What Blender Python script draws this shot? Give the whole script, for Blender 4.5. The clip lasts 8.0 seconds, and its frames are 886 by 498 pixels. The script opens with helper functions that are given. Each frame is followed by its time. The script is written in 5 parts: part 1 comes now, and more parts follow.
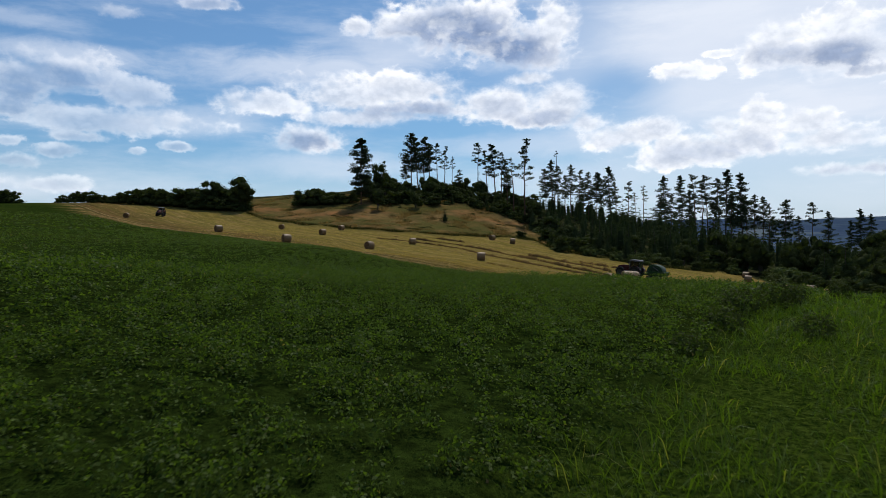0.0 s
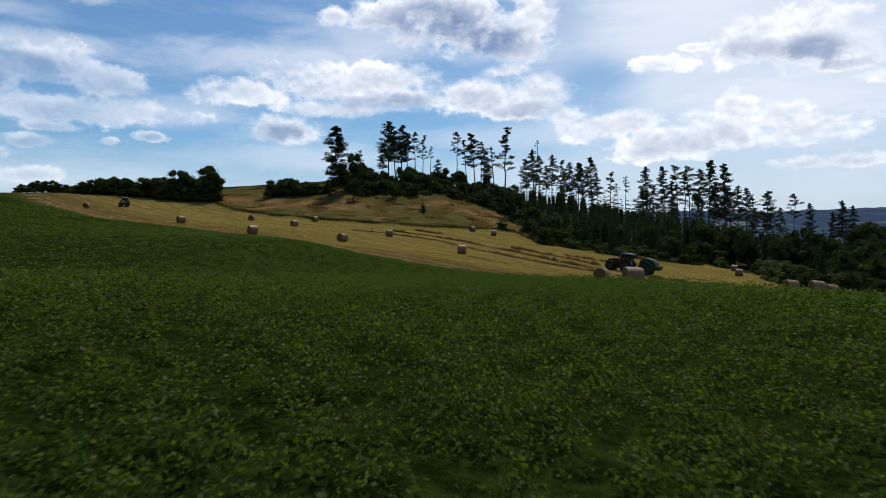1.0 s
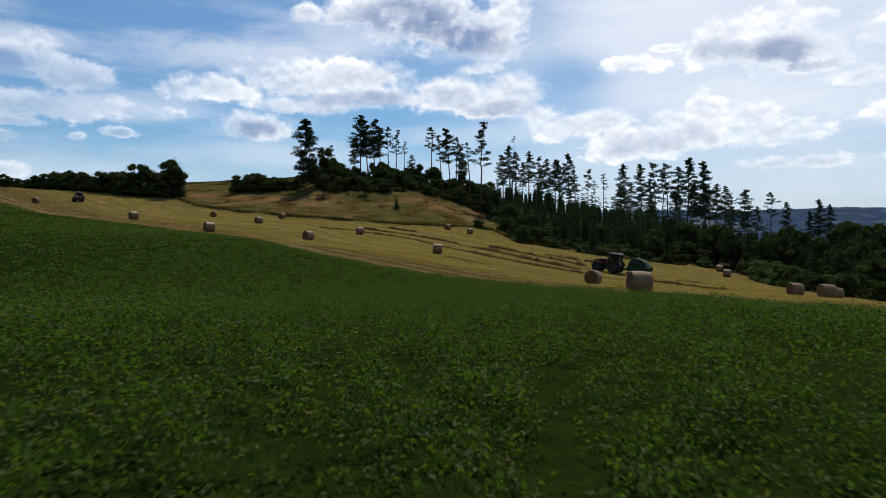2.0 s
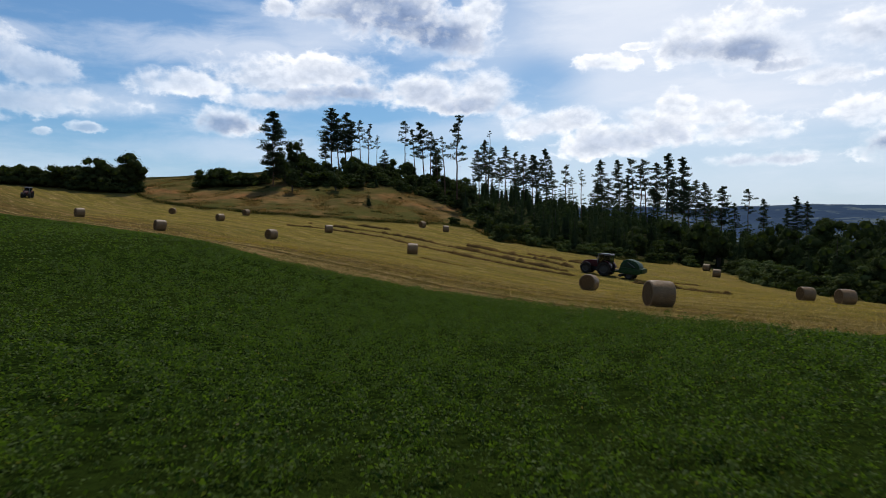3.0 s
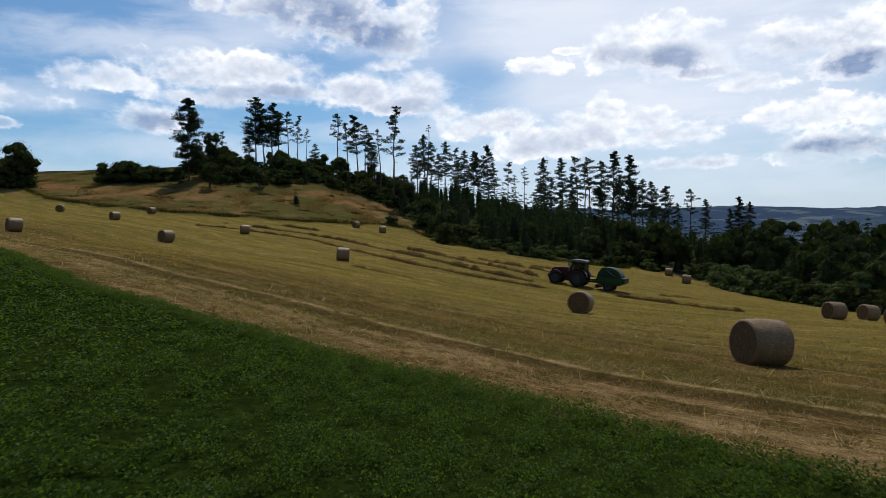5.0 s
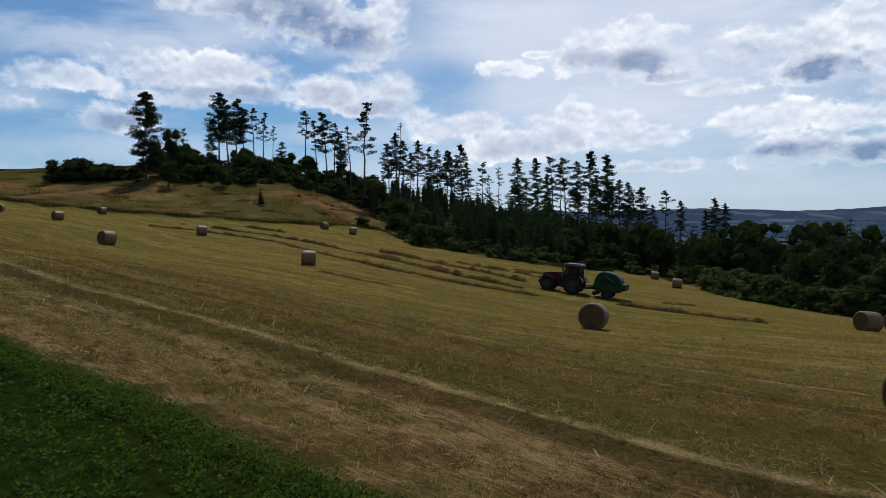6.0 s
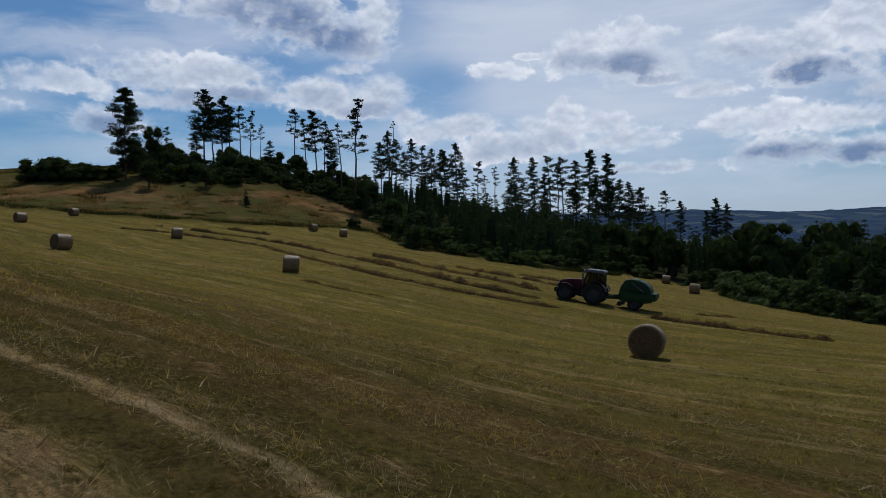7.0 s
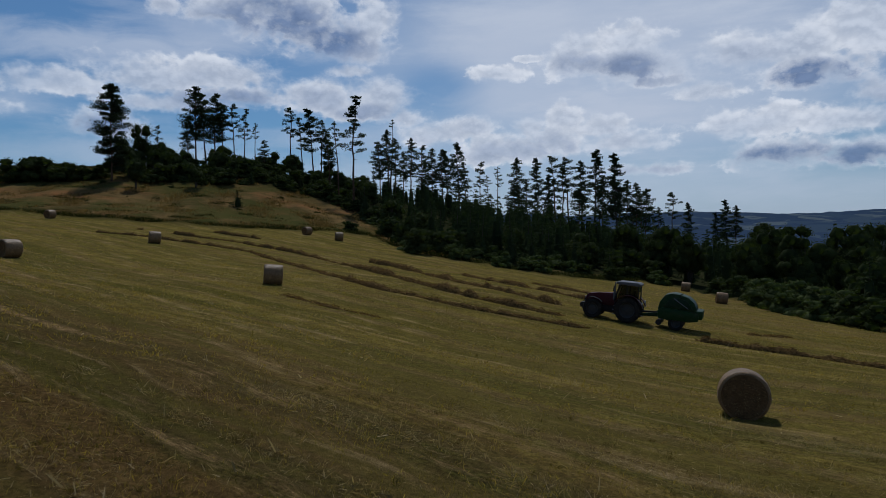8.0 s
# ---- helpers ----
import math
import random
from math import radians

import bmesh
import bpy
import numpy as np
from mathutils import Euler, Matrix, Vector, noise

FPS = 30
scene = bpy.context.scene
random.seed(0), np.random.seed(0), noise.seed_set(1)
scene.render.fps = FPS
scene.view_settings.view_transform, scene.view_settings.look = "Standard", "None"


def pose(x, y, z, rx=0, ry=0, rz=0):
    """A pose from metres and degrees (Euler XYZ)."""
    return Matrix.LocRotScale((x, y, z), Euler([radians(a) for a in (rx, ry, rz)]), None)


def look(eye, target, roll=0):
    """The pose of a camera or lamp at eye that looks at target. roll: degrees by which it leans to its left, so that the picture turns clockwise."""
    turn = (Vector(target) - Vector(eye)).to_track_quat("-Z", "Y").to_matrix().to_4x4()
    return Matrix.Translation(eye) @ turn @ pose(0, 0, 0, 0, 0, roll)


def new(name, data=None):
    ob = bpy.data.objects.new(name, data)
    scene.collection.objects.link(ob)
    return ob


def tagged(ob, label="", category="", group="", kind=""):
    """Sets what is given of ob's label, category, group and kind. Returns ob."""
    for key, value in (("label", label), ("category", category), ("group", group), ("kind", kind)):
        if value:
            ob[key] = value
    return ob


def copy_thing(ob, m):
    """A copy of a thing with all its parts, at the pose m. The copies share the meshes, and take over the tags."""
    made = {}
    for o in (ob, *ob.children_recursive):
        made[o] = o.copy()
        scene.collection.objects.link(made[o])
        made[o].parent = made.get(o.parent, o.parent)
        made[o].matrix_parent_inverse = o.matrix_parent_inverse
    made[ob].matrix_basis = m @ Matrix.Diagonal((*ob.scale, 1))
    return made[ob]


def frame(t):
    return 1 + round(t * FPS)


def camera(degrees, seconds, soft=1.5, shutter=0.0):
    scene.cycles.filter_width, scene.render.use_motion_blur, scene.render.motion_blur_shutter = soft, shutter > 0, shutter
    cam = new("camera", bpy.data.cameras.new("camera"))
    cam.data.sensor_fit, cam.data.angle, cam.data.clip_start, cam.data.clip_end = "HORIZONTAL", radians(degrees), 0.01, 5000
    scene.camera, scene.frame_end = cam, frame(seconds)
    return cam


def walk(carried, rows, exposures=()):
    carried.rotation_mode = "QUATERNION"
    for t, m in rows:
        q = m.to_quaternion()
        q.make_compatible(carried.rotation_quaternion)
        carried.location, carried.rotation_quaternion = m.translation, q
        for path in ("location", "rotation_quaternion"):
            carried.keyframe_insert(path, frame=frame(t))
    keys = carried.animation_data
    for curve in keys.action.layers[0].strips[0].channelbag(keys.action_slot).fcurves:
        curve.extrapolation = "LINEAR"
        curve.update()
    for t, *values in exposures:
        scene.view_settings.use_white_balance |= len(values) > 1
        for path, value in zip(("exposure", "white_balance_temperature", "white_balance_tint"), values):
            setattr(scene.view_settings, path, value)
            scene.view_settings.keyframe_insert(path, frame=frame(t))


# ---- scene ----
cam = camera(65.4, 8.0, soft=0.85, shutter=0.12)
PATH = [
    (0, (2.654, -58.333, 4.472), (2.375, -56.352, 4.469), -1.0),
    (0.5, (2.222, -54.981, 4.453), (1.947, -53.000, 4.441), -1.0),
    (1, (1.736, -51.608, 4.558), (1.519, -49.620, 4.530), -1.0),
    (1.5, (1.309, -48.007, 4.548), (1.133, -46.015, 4.516), -0.9),
    (3, (0.101, -37.089, 4.910), (0.037, -35.090, 4.864), -0.9),
    (3.5, (-0.219, -33.235, 4.982), (-0.247, -31.236, 4.932), -0.9),
    (4, (-0.323, -29.511, 5.021), (-0.316, -27.512, 4.973), -0.9),
    (4.5, (-0.533, -25.769, 5.066), (-0.479, -23.771, 5.019), -0.9),
    (5, (-0.641, -22.015, 5.021), (-0.517, -20.020, 4.974), -0.9),
    (6.5, (-0.970, -11.211, 4.897), (-0.743, -9.225, 4.858), -1.0),
    (7, (-0.845, -7.412, 4.966), (-0.612, -5.426, 4.929), -1.1),
    (7.5, (-0.652, -3.677, 5.104), (-0.419, -1.691, 5.070), -1.1),
    (8, (-0.470, -0.058, 5.238), (-0.235, 1.928, 5.207), -1.1),
]
walk(cam, [(t, look(eye, target, roll)) for t, eye, target, roll in PATH],
     exposures=[(0.0, 0.14, 6500, 10), (5.0, 0.14, 6500, 10), (6.5, -0.24, 6100, 10), (8.0, -0.58, 5900, 10)])

# ---- light, sky and exposure ----
SUN_AZ, SUN_EL = 3.0, 57.0      # degrees: right of +y, above the horizon
sun_way = Vector((math.sin(radians(SUN_AZ)) * math.cos(radians(SUN_EL)),
                  math.cos(radians(SUN_AZ)) * math.cos(radians(SUN_EL)), math.sin(radians(SUN_EL))))
sun = new("sun", bpy.data.lights.new("sun", "SUN"))
sun.data.energy, sun.data.angle, sun.data.color = 2.6, radians(0.6), (1.0, 0.95, 0.87)
sun.matrix_world = look(sun_way * 200, (0, 0, 0))


class Nodes:
    """Short hand for building node trees."""

    def __init__(self, tree):
        self.tree = tree

    def add(self, kind, ins=None, **props):
        n = self.tree.nodes.new(kind)
        if "operation" in props:
            n.operation = props["operation"]
        if "use_clamp" in props:
            n.use_clamp = props["use_clamp"]
        if "interpolation_type" in props:
            n.interpolation_type = props["interpolation_type"]
        if "data_type" in props:
            n.data_type = props["data_type"]
        if "blend_type" in props:
            n.blend_type = props["blend_type"]
        if "node_tree" in props:
            n.node_tree = props["node_tree"]
        if "attribute_name" in props:
            n.attribute_name = props["attribute_name"]
        for k, v in (ins or {}).items():
            self.put(n.inputs[k], v)
        return n

    def put(self, socket, v):
        if isinstance(v, bpy.types.NodeSocket):
            self.tree.links.new(v, socket)
        else:
            if isinstance(v, (tuple, list)) and len(v) == 3 and len(socket.default_value) == 4:
                v = (*v, 1.0)
            socket.default_value = v

    def math(self, op, a, b=0.0, c=0.0, clamp=False):
        return self.add("ShaderNodeMath", {0: a, 1: b, 2: c}, operation=op, use_clamp=clamp).outputs[0]

    def vec(self, op, a, b=(0, 0, 0)):
        return self.add("ShaderNodeVectorMath", {0: a, 1: b}, operation=op).outputs[0]

    def step(self, v, lo, hi, a=0.0, b=1.0):
        n = self.add("ShaderNodeMapRange", {0: v, 1: lo, 2: hi, 3: a, 4: b}, interpolation_type="SMOOTHSTEP")
        return n.outputs[0]

    def mix(self, f, a, b, kind="MIX"):
        n = self.add("ShaderNodeMix", data_type="RGBA", blend_type=kind)
        self.put(n.inputs[0], f)
        self.put(n.inputs[6], a)
        self.put(n.inputs[7], b)
        return n.outputs[2]

    def noise(self, vector, scale, detail=4.0, rough=0.55, out=0, dist=0.0):
        return self.add("ShaderNodeTexNoise", {"Vector": vector, "Scale": scale, "Detail": detail, "Roughness": rough,
                                               "Distortion": dist}).outputs[out]


def cloud_group():
    """Adds one heap to the cover of the dome: centre and half widths in degrees, flat below, how dark its belly is."""
    tree = bpy.data.node_groups.new("cloud_heap", "ShaderNodeTree")
    for name, kind, way in (("Cover", "NodeSocketFloat", "INPUT"), ("Belly", "NodeSocketFloat", "INPUT"), ("Place", "NodeSocketVector", "INPUT"), ("Centre", "NodeSocketVector", "INPUT"),
                            ("Size", "NodeSocketVector", "INPUT"), ("Dark", "NodeSocketFloat", "INPUT"), ("Cover", "NodeSocketFloat", "OUTPUT"), ("Belly", "NodeSocketFloat", "OUTPUT")):
        tree.interface.new_socket(name, in_out=way, socket_type=kind)
    n = Nodes(tree)
    src, out = n.add("NodeGroupInput"), n.add("NodeGroupOutput")
    off = n.vec("DIVIDE", n.vec("SUBTRACT", src.outputs["Place"], src.outputs["Centre"]), src.outputs["Size"])
    sep = n.add("ShaderNodeSeparateXYZ", {0: off})
    tall = n.math("MULTIPLY", sep.outputs[1], n.math("ADD", 1.0, n.math("MULTIPLY", n.math("LESS_THAN", sep.outputs[1], 0.0), 0.30)))
    far = n.math("SQRT", n.math("ADD", n.math("MULTIPLY", sep.outputs[0], sep.outputs[0]), n.math("MULTIPLY", tall, tall)))
    inside = n.math("SUBTRACT", 1.0, far)
    cover = n.math("SMOOTH_MAX", src.outputs["Cover"], inside, 0.14)
    low = n.math("SUBTRACT", inside, n.math("MULTIPLY", sep.outputs[1], 0.50))
    belly = n.math("MULTIPLY", n.step(low, -0.06, 0.82), src.outputs["Dark"])
    n.tree.links.new(cover, out.inputs[0])
    n.tree.links.new(n.math("SMOOTH_MAX", src.outputs["Belly"], belly, 0.1), out.inputs[1])
    return tree


world = bpy.data.worlds.new("sky")
scene.world = world
world.use_nodes = True
world.node_tree.nodes.clear()
w = Nodes(world.node_tree)
ray = w.add("ShaderNodeTexCoord").outputs["Generated"]
sep = w.add("ShaderNodeSeparateXYZ", {0: ray})
deg = 180 / math.pi
azimuth = w.math("MULTIPLY", w.math("ARCTAN2", sep.outputs[0], sep.outputs[1]), deg)
height = w.math("MULTIPLY", w.math("ARCSINE", sep.outputs[2]), deg)
dome = w.add("ShaderNodeCombineXYZ", {0: azimuth, 1: height}).outputs[0]
nishita = w.add("ShaderNodeTexSky")
nishita.sky_type, nishita.sun_disc = "NISHITA", False
nishita.sun_elevation, nishita.sun_rotation, nishita.altitude = radians(SUN_EL), radians(SUN_AZ), 400.0
air = w.mix(1.0, nishita.outputs[0], (0.045, 0.067, 0.083), "MULTIPLY")
# pale haze low over the horizon
air = w.mix(w.step(height, 9.0, 0.0, 0.0, 0.72), air, (0.62, 0.69, 0.82))
# thin high veil: streaked, thickest below the sun and to the right of it
fine = w.noise(w.vec("MULTIPLY", dome, (0.045, 0.20, 1.0)), 1.6, 6.0, 0.6)
centre = w.vec("MULTIPLY", w.vec("SUBTRACT", dome, (21.0, 14.0, 0.0)), (1 / 24.0, 1 / 11.0, 0.0))
near_sun = w.add("ShaderNodeVectorMath", {0: centre}, operation="LENGTH").outputs["Value"]
hole = w.vec("MULTIPLY", w.vec("SUBTRACT", dome, (6.5, 12.0, 0.0)), (1 / 3.6, 1 / 2.4, 0.0))
hole = w.add("ShaderNodeVectorMath", {0: hole}, operation="LENGTH").outputs["Value"]
veil = w.math("ADD", w.math("MULTIPLY", w.step(near_sun, 1.25, 0.35), 0.78), w.math("MULTIPLY", w.step(fine, 0.44, 0.72), 0.34), clamp=True)
veil = w.math("MULTIPLY", veil, w.step(hole, 0.3, 1.5, 0.25, 1.0))
air = w.mix(w.math("MULTIPLY", veil, 0.88), air, (0.76, 0.81, 0.90))
# thin veils: azimuth, height, half widths, strength
VEILS = [(-19.7, 14.5, 11.7, 1.7, 0.75), (-12.2, 15.7, 8.6, 2.1, 0.6), (19.1, 16.5, 14.5, 3.3, 0.7), (13.7, 11.1, 9.0, 2.0, 0.45), (28.5, 9.4, 10.0, 2.5, 0.5), (12.0, 15.3, 7.7, 3.0, 0.6), (22.5, 10.3, 6.7, 1.9, 0.5), (-0.7, 8.3, 10.1, 1.4, 0.45), (-16.7, 6.8, 13.0, 1.3, 0.5), (24.5, 3.7, 15.3, 1.8, 0.3), (4.4, 5.5, 12.0, 2.1, 0.4), (34.0, 2.9, 7.7, 1.4, 0.25), (-36.0, 14.4, 6.9, 1.1, 0.65), (-28.2, 10.1, 6.6, 1.5, 0.5), (-38.6, 4.9, 7.0, 1.2, 0.5), (-39.8, 16.4, 4.1, 0.7, 0.35)]
warp = w.vec("ADD", dome, w.vec("MULTIPLY", w.vec("SUBTRACT", w.noise(dome, 0.30, 6.0, 0.66, 1), (0.5, 0.5, 0.5)), (2.4, 1.2, 0.0)))
streak = w.noise(w.vec("MULTIPLY", w.vec("ADD", dome, w.vec("MULTIPLY", w.vec("SUBTRACT", w.noise(dome, 0.12, 2.0, 0.5, 1), (0.5, 0.5, 0.5)), (9.0, 5.0, 0.0))), (0.12, 0.42, 1.0)), 1.0, 7.0, 0.6)
thin = 0.0
for az, el, wide, tall, much in VEILS:
    off = w.add("ShaderNodeVectorMath", {0: w.vec("DIVIDE", w.vec("SUBTRACT", warp, (az, el, 0.0)), (wide, tall, 1.0))}, operation="LENGTH").outputs["Value"]
    one = w.step(w.math("ADD", off, w.math("MULTIPLY", w.math("SUBTRACT", streak, 0.5), 1.5)), 1.15, 0.15, 0.0, much)
    thin = w.math("SUBTRACT", w.math("ADD", thin, one), w.math("MULTIPLY", thin, one))
air = w.mix(w.math("MULTIPLY", thin, 0.85), air, (0.71, 0.765, 0.87))
# heaps of cloud: azimuth, height, half widths, darkness of the belly
HEAPS_LEFT = [(-36.3, 12.8, 4.0, 1.8, 0.8), (-39.9, 11.9, 3.0, 1.9, 0.8), (-31.8, 11.8, 2.7, 1.3, 0.36), (-33.8, 9.8, 7.2, 1.2, 0.36), (-40.2, 10.3, 1.8, 1.1, 0.69), (-35.7, 8.6, 2.0, 0.7, 0.47), (-37.0, 7.5, 1.9, 0.7, 0.58), (-39.8, 6.7, 1.5, 0.8, 0.58), (-31.9, 7.7, 0.6, 0.4, 0.25), (-28.7, 8.1, 1.3, 0.6, 0.58), (-40.0, 8.1, 0.9, 0.6, 0.36), (-32.7, 17.7, 1.6, 0.7, 0.36), (-26.4, 18.8, 2.1, 0.9, 0.58), (-15.0, 17.7, 1.5, 1.3, 0.36), (-19.2, 8.9, 3.0, 1.3, 0.8), (-37.5, 5.2, 2.8, 0.6, 0.36)]
HEAPS_MID = [(-6.5, 17.8, 6.7, 2.5, 0.9), (-2.4, 16.1, 4.8, 2.0, 1.0), (0.6, 15.0, 2.3, 1.4, 0.2), (-10.5, 17.6, 3.1, 1.5, 0.5), (1.6, 17.5, 2.3, 2.1, 0.1), (-0.6, 13.4, 2.1, 0.8, 0.1), (-21.7, 11.7, 4.6, 1.2, 0.1), (-16.1, 12.4, 5.8, 1.6, 0.15), (-11.4, 12.8, 5.2, 1.6, 0.25), (-10.2, 11.5, 6.1, 1.0, 0.7), (-2.9, 11.5, 4.1, 1.7, 0.4), (1.9, 11.5, 2.9, 1.7, 0.15), (0.5, 10.5, 4.2, 1.1, 0.6), (4.0, 10.0, 1.7, 1.3, 0.1), (-14.5, 10.8, 5.9, 0.9, 0.3)]
HEAPS_LOW = [(6.8, 8.5, 3.3, 1.2, 0.2), (9.4, 9.0, 2.1, 1.3, 0.2), (12.8, 7.2, 5.5, 1.3, 0.45), (14.1, 8.9, 1.6, 1.2, 0.1), (16.9, 9.4, 1.5, 1.6, 0.1), (15.9, 7.7, 3.1, 1.6, 0.55), (19.9, 8.6, 2.8, 1.1, 0.15), (21.6, 7.4, 3.4, 1.2, 0.25), (10.2, 6.4, 2.8, 0.9, 0.2), (18.2, 13.8, 3.0, 1.7, 0.6), (22.3, 13.2, 4.2, 1.9, 0.85), (22.3, 15.1, 3.4, 1.4, 0.05), (18.6, 15.2, 2.4, 1.0, 0.05), (24.3, 11.8, 2.7, 0.6, 0.3), (11.7, 13.2, 2.5, 0.8, 0.1), (14.2, 14.3, 1.6, 0.5, 0.05)]
HEAPS_RIGHT = [(30.4, 13.4, 3.6, 1.5, 0.3), (35.2, 11.6, 4.4, 1.6, 1.1), (34.0, 13.2, 4.2, 1.6, 0.1), (38.6, 14.2, 4.2, 2.6, 0.05), (27.8, 10.7, 2.9, 0.7, 0.1), (30.8, 8.2, 3.6, 1.5, 0.1), (33.4, 5.7, 5.0, 1.35, 1.05), (38.1, 5.5, 3.2, 1.35, 1.0), (37.0, 7.9, 3.8, 1.3, 0.1), (23.5, 5.2, 3.9, 0.6, 0.5), (39.3, 9.7, 2.0, 1.5, 0.3), (46.0, 9.0, 7.0, 3.0, 0.8), (-52.0, 12.0, 8.0, 3.0, 0.6), (80.0, 17.0, 12.0, 4.0, 0.6), (-90.0, 18.0, 14.0, 5.0, 0.6), (150.0, 22.0, 16.0, 6.0, 0.6)]
heap = cloud_group()


def ragged_at(place):
    puff = w.noise(w.vec("MULTIPLY", place, (0.34, 0.46, 1.0)), 1.0, 8.0, 0.56)
    billow = w.math("ABSOLUTE", w.math("SUBTRACT", w.noise(w.vec("MULTIPLY", place, (0.62, 0.85, 1.0)), 1.0, 5.0, 0.5), 0.5))
    return w.math("SUBTRACT", puff, w.math("MULTIPLY", billow, 0.9))


ragged = ragged_at(dome)
relief = w.math("SUBTRACT", ragged, ragged_at(w.vec("ADD", dome, (0.12, 0.42, 0.0))))
cover, belly = -1.0, 0.0
for az, el, wide, tall, dark in HEAPS_LEFT + HEAPS_MID + HEAPS_LOW + HEAPS_RIGHT:
    g = w.add("ShaderNodeGroup", node_tree=heap)
    for key, v in (("Cover", cover), ("Belly", belly), ("Place", warp), ("Centre", (az, el, 0.0)), ("Size", (wide * 1.16, tall * (1.16 if wide > 2.2 else 0.85), 1.0)), ("Dark", dark)):
        w.put(g.inputs[key], v)
    cover, belly = g.outputs[0], g.outputs[1]
edge = w.math("ADD", cover, w.math("MULTIPLY", w.math("SUBTRACT", ragged, 0.42), 1.35))
# some rims crisp and bright, others fraying out
fray = w.noise(w.vec("ADD", w.vec("MULTIPLY", dome, (0.16, 0.26, 1.0)), (5.0, 2.0, 0.0)), 1.0, 4.0, 0.55)
rim = w.step(fray, 0.35, 0.65, 0.30, 1.0)
alpha = w.add("ShaderNodeMapRange", {0: edge, 1: -0.10, 2: rim, 3: 0.0, 4: 1.0}, interpolation_type="SMOOTHERSTEP").outputs[0]
thick = w.step(edge, 0.10, 0.95)
shade = w.mix(w.math("MULTIPLY", thick, 0.65), (1.0, 1.01, 1.04), (0.68, 0.74, 0.84))
belly = w.math("MULTIPLY", belly, w.step(ragged, 0.26, 0.54, 0.55, 1.15))
shade = w.mix(w.math("MULTIPLY", belly, w.step(edge, 0.02, 0.62, 0.0, 0.92), clamp=True), shade, (0.20, 0.28, 0.46))
lit = [w.step(relief, -0.20, 0.20, 1.0 - k, 1.0 + k) for k in (0.17, 0.15, 0.12)]
shade = w.mix(1.0, shade, w.add("ShaderNodeCombineColor", {0: lit[0], 1: lit[1], 2: lit[2]}).outputs[0], "MULTIPLY")
air = w.mix(w.math("MULTIPLY", alpha, w.math("MULTIPLY", w.step(fray, 0.3, 0.7, 0.94, 0.80), w.step(azimuth, -31.0, -15.0, 0.50, 1.0))), air, shade)
w.add("ShaderNodeOutputWorld", {0: w.add("ShaderNodeBackground", {0: air, 1: 1.0}).outputs[0]})


# ---- the lie of the land ----
HILLS = [(-30, 205, 45, 13.72), (-110, 190, 60, 8.17), (15, 220, 35, 2.28), (-90, 140, 30, -2.84), (-70, 110, 45, -1.58), (5, 112, 20, 1.07), (90, 210, 55, 5.13), (60, 110, 45, -0.89), (-5, 155, 28, -0.41), (-25, 75, 30, 0.7)]
SWELLS = [3.5, -1.38, 0.35, 1.31, 0.43, -0.8, -1.01, 2.72, 0.12, -0.46, -1.03, 1.26, 5.87, -1.07, 1.34, 1.32, 0.16, -0.2]
BASE = [0.811, -11.581, 1.685]


def land(x, y):
    """Height of the bare ground: a side slope, a wooded hill, low swells, falling to a wide valley far out."""
    x, y = np.asarray(x, float), np.asarray(y, float)
    z = BASE[0] + BASE[1] * 1.6 * np.tanh(x / 160) + BASE[2] * 2.5 * np.tanh(y / 250)
    for a, b, s, k in HILLS:
        z = z + k * np.exp(-((x - a) ** 2 + (y - b) ** 2) / (2 * s * s))
    spots = [(a, b) for a in (-12, 8, 28) for b in (-50, -30, -10, 10, 30, 50)]
    for (a, b), k in zip(spots, SWELLS):
        z = z + k * np.exp(-((x - a) ** 2 + (y - b) ** 2) / 450)
    far = np.clip((np.hypot(x, y - 80) - 240) / 420, 0, 1)
    far = far * far * (3 - 2 * far)
    return z * (1 - far) - 34.0 * far


def along(points, x):
    a = np.array(points, float)
    return np.interp(x, a[:, 0], a[:, 1])


# edge of the green crop (y over x), edge of the long grass (x over y), edge of the mown field against slope and wood (y over x)
CROP_EDGE = [(-400, 420.0), (-140, 130.0), (-95, 86.0), (-60, 46.6), (-38, 35.0), (-20, 11.6), (-10.5, 0.8), (-7.6, -1.4), (-4.2, -4.4), (-2.1, -6.7), (1.3, -10.1), (3.7, -13.4), (6.3, -16.1), (9, -18.7), (12, -18.3), (16, -13.5), (20, -10.0), (30, -3.0), (60, 12.0)]
STRIP_EDGE = [(-70, 0.5), (-53.6, 2.6), (-49.4, 4.5), (-44.3, 6.8), (-38, 9.4), (-25, 17), (0, 34)]
MOWN_EDGE = [(-400, 420), (-130, 160), (-90, 147), (-76, 130), (-60, 119), (-46, 114.5), (-22, 113.3), (-7, 121), (0.6, 124), (4.5, 108), (9, 100), (25, 92), (38, 98), (44, 103), (46.4, 99), (46.6, 50), (51, 42), (60, 31), (120, -20)]


# the line that the mowing follows
ROW_EDGE = CROP_EDGE[:12] + [(30, -38), (120, -128)]


def crop_depth(x, y):
    """Metres inside the green crop (negative outside)."""
    a = (along(CROP_EDGE, x) - y) * 0.74
    b = (along(STRIP_EDGE, y) - x) * 0.9
    return np.minimum(a, b)


def zones(x, y):
    crop = crop_depth(x, y)
    strip = np.minimum((x - along(STRIP_EDGE, y)) * 0.9, (along(CROP_EDGE, x) - y) * 0.74)
    rough = (y - along(MOWN_EDGE, x)) * 0.8
    wood = wood_depth(x, y)
    return crop, strip, rough, wood


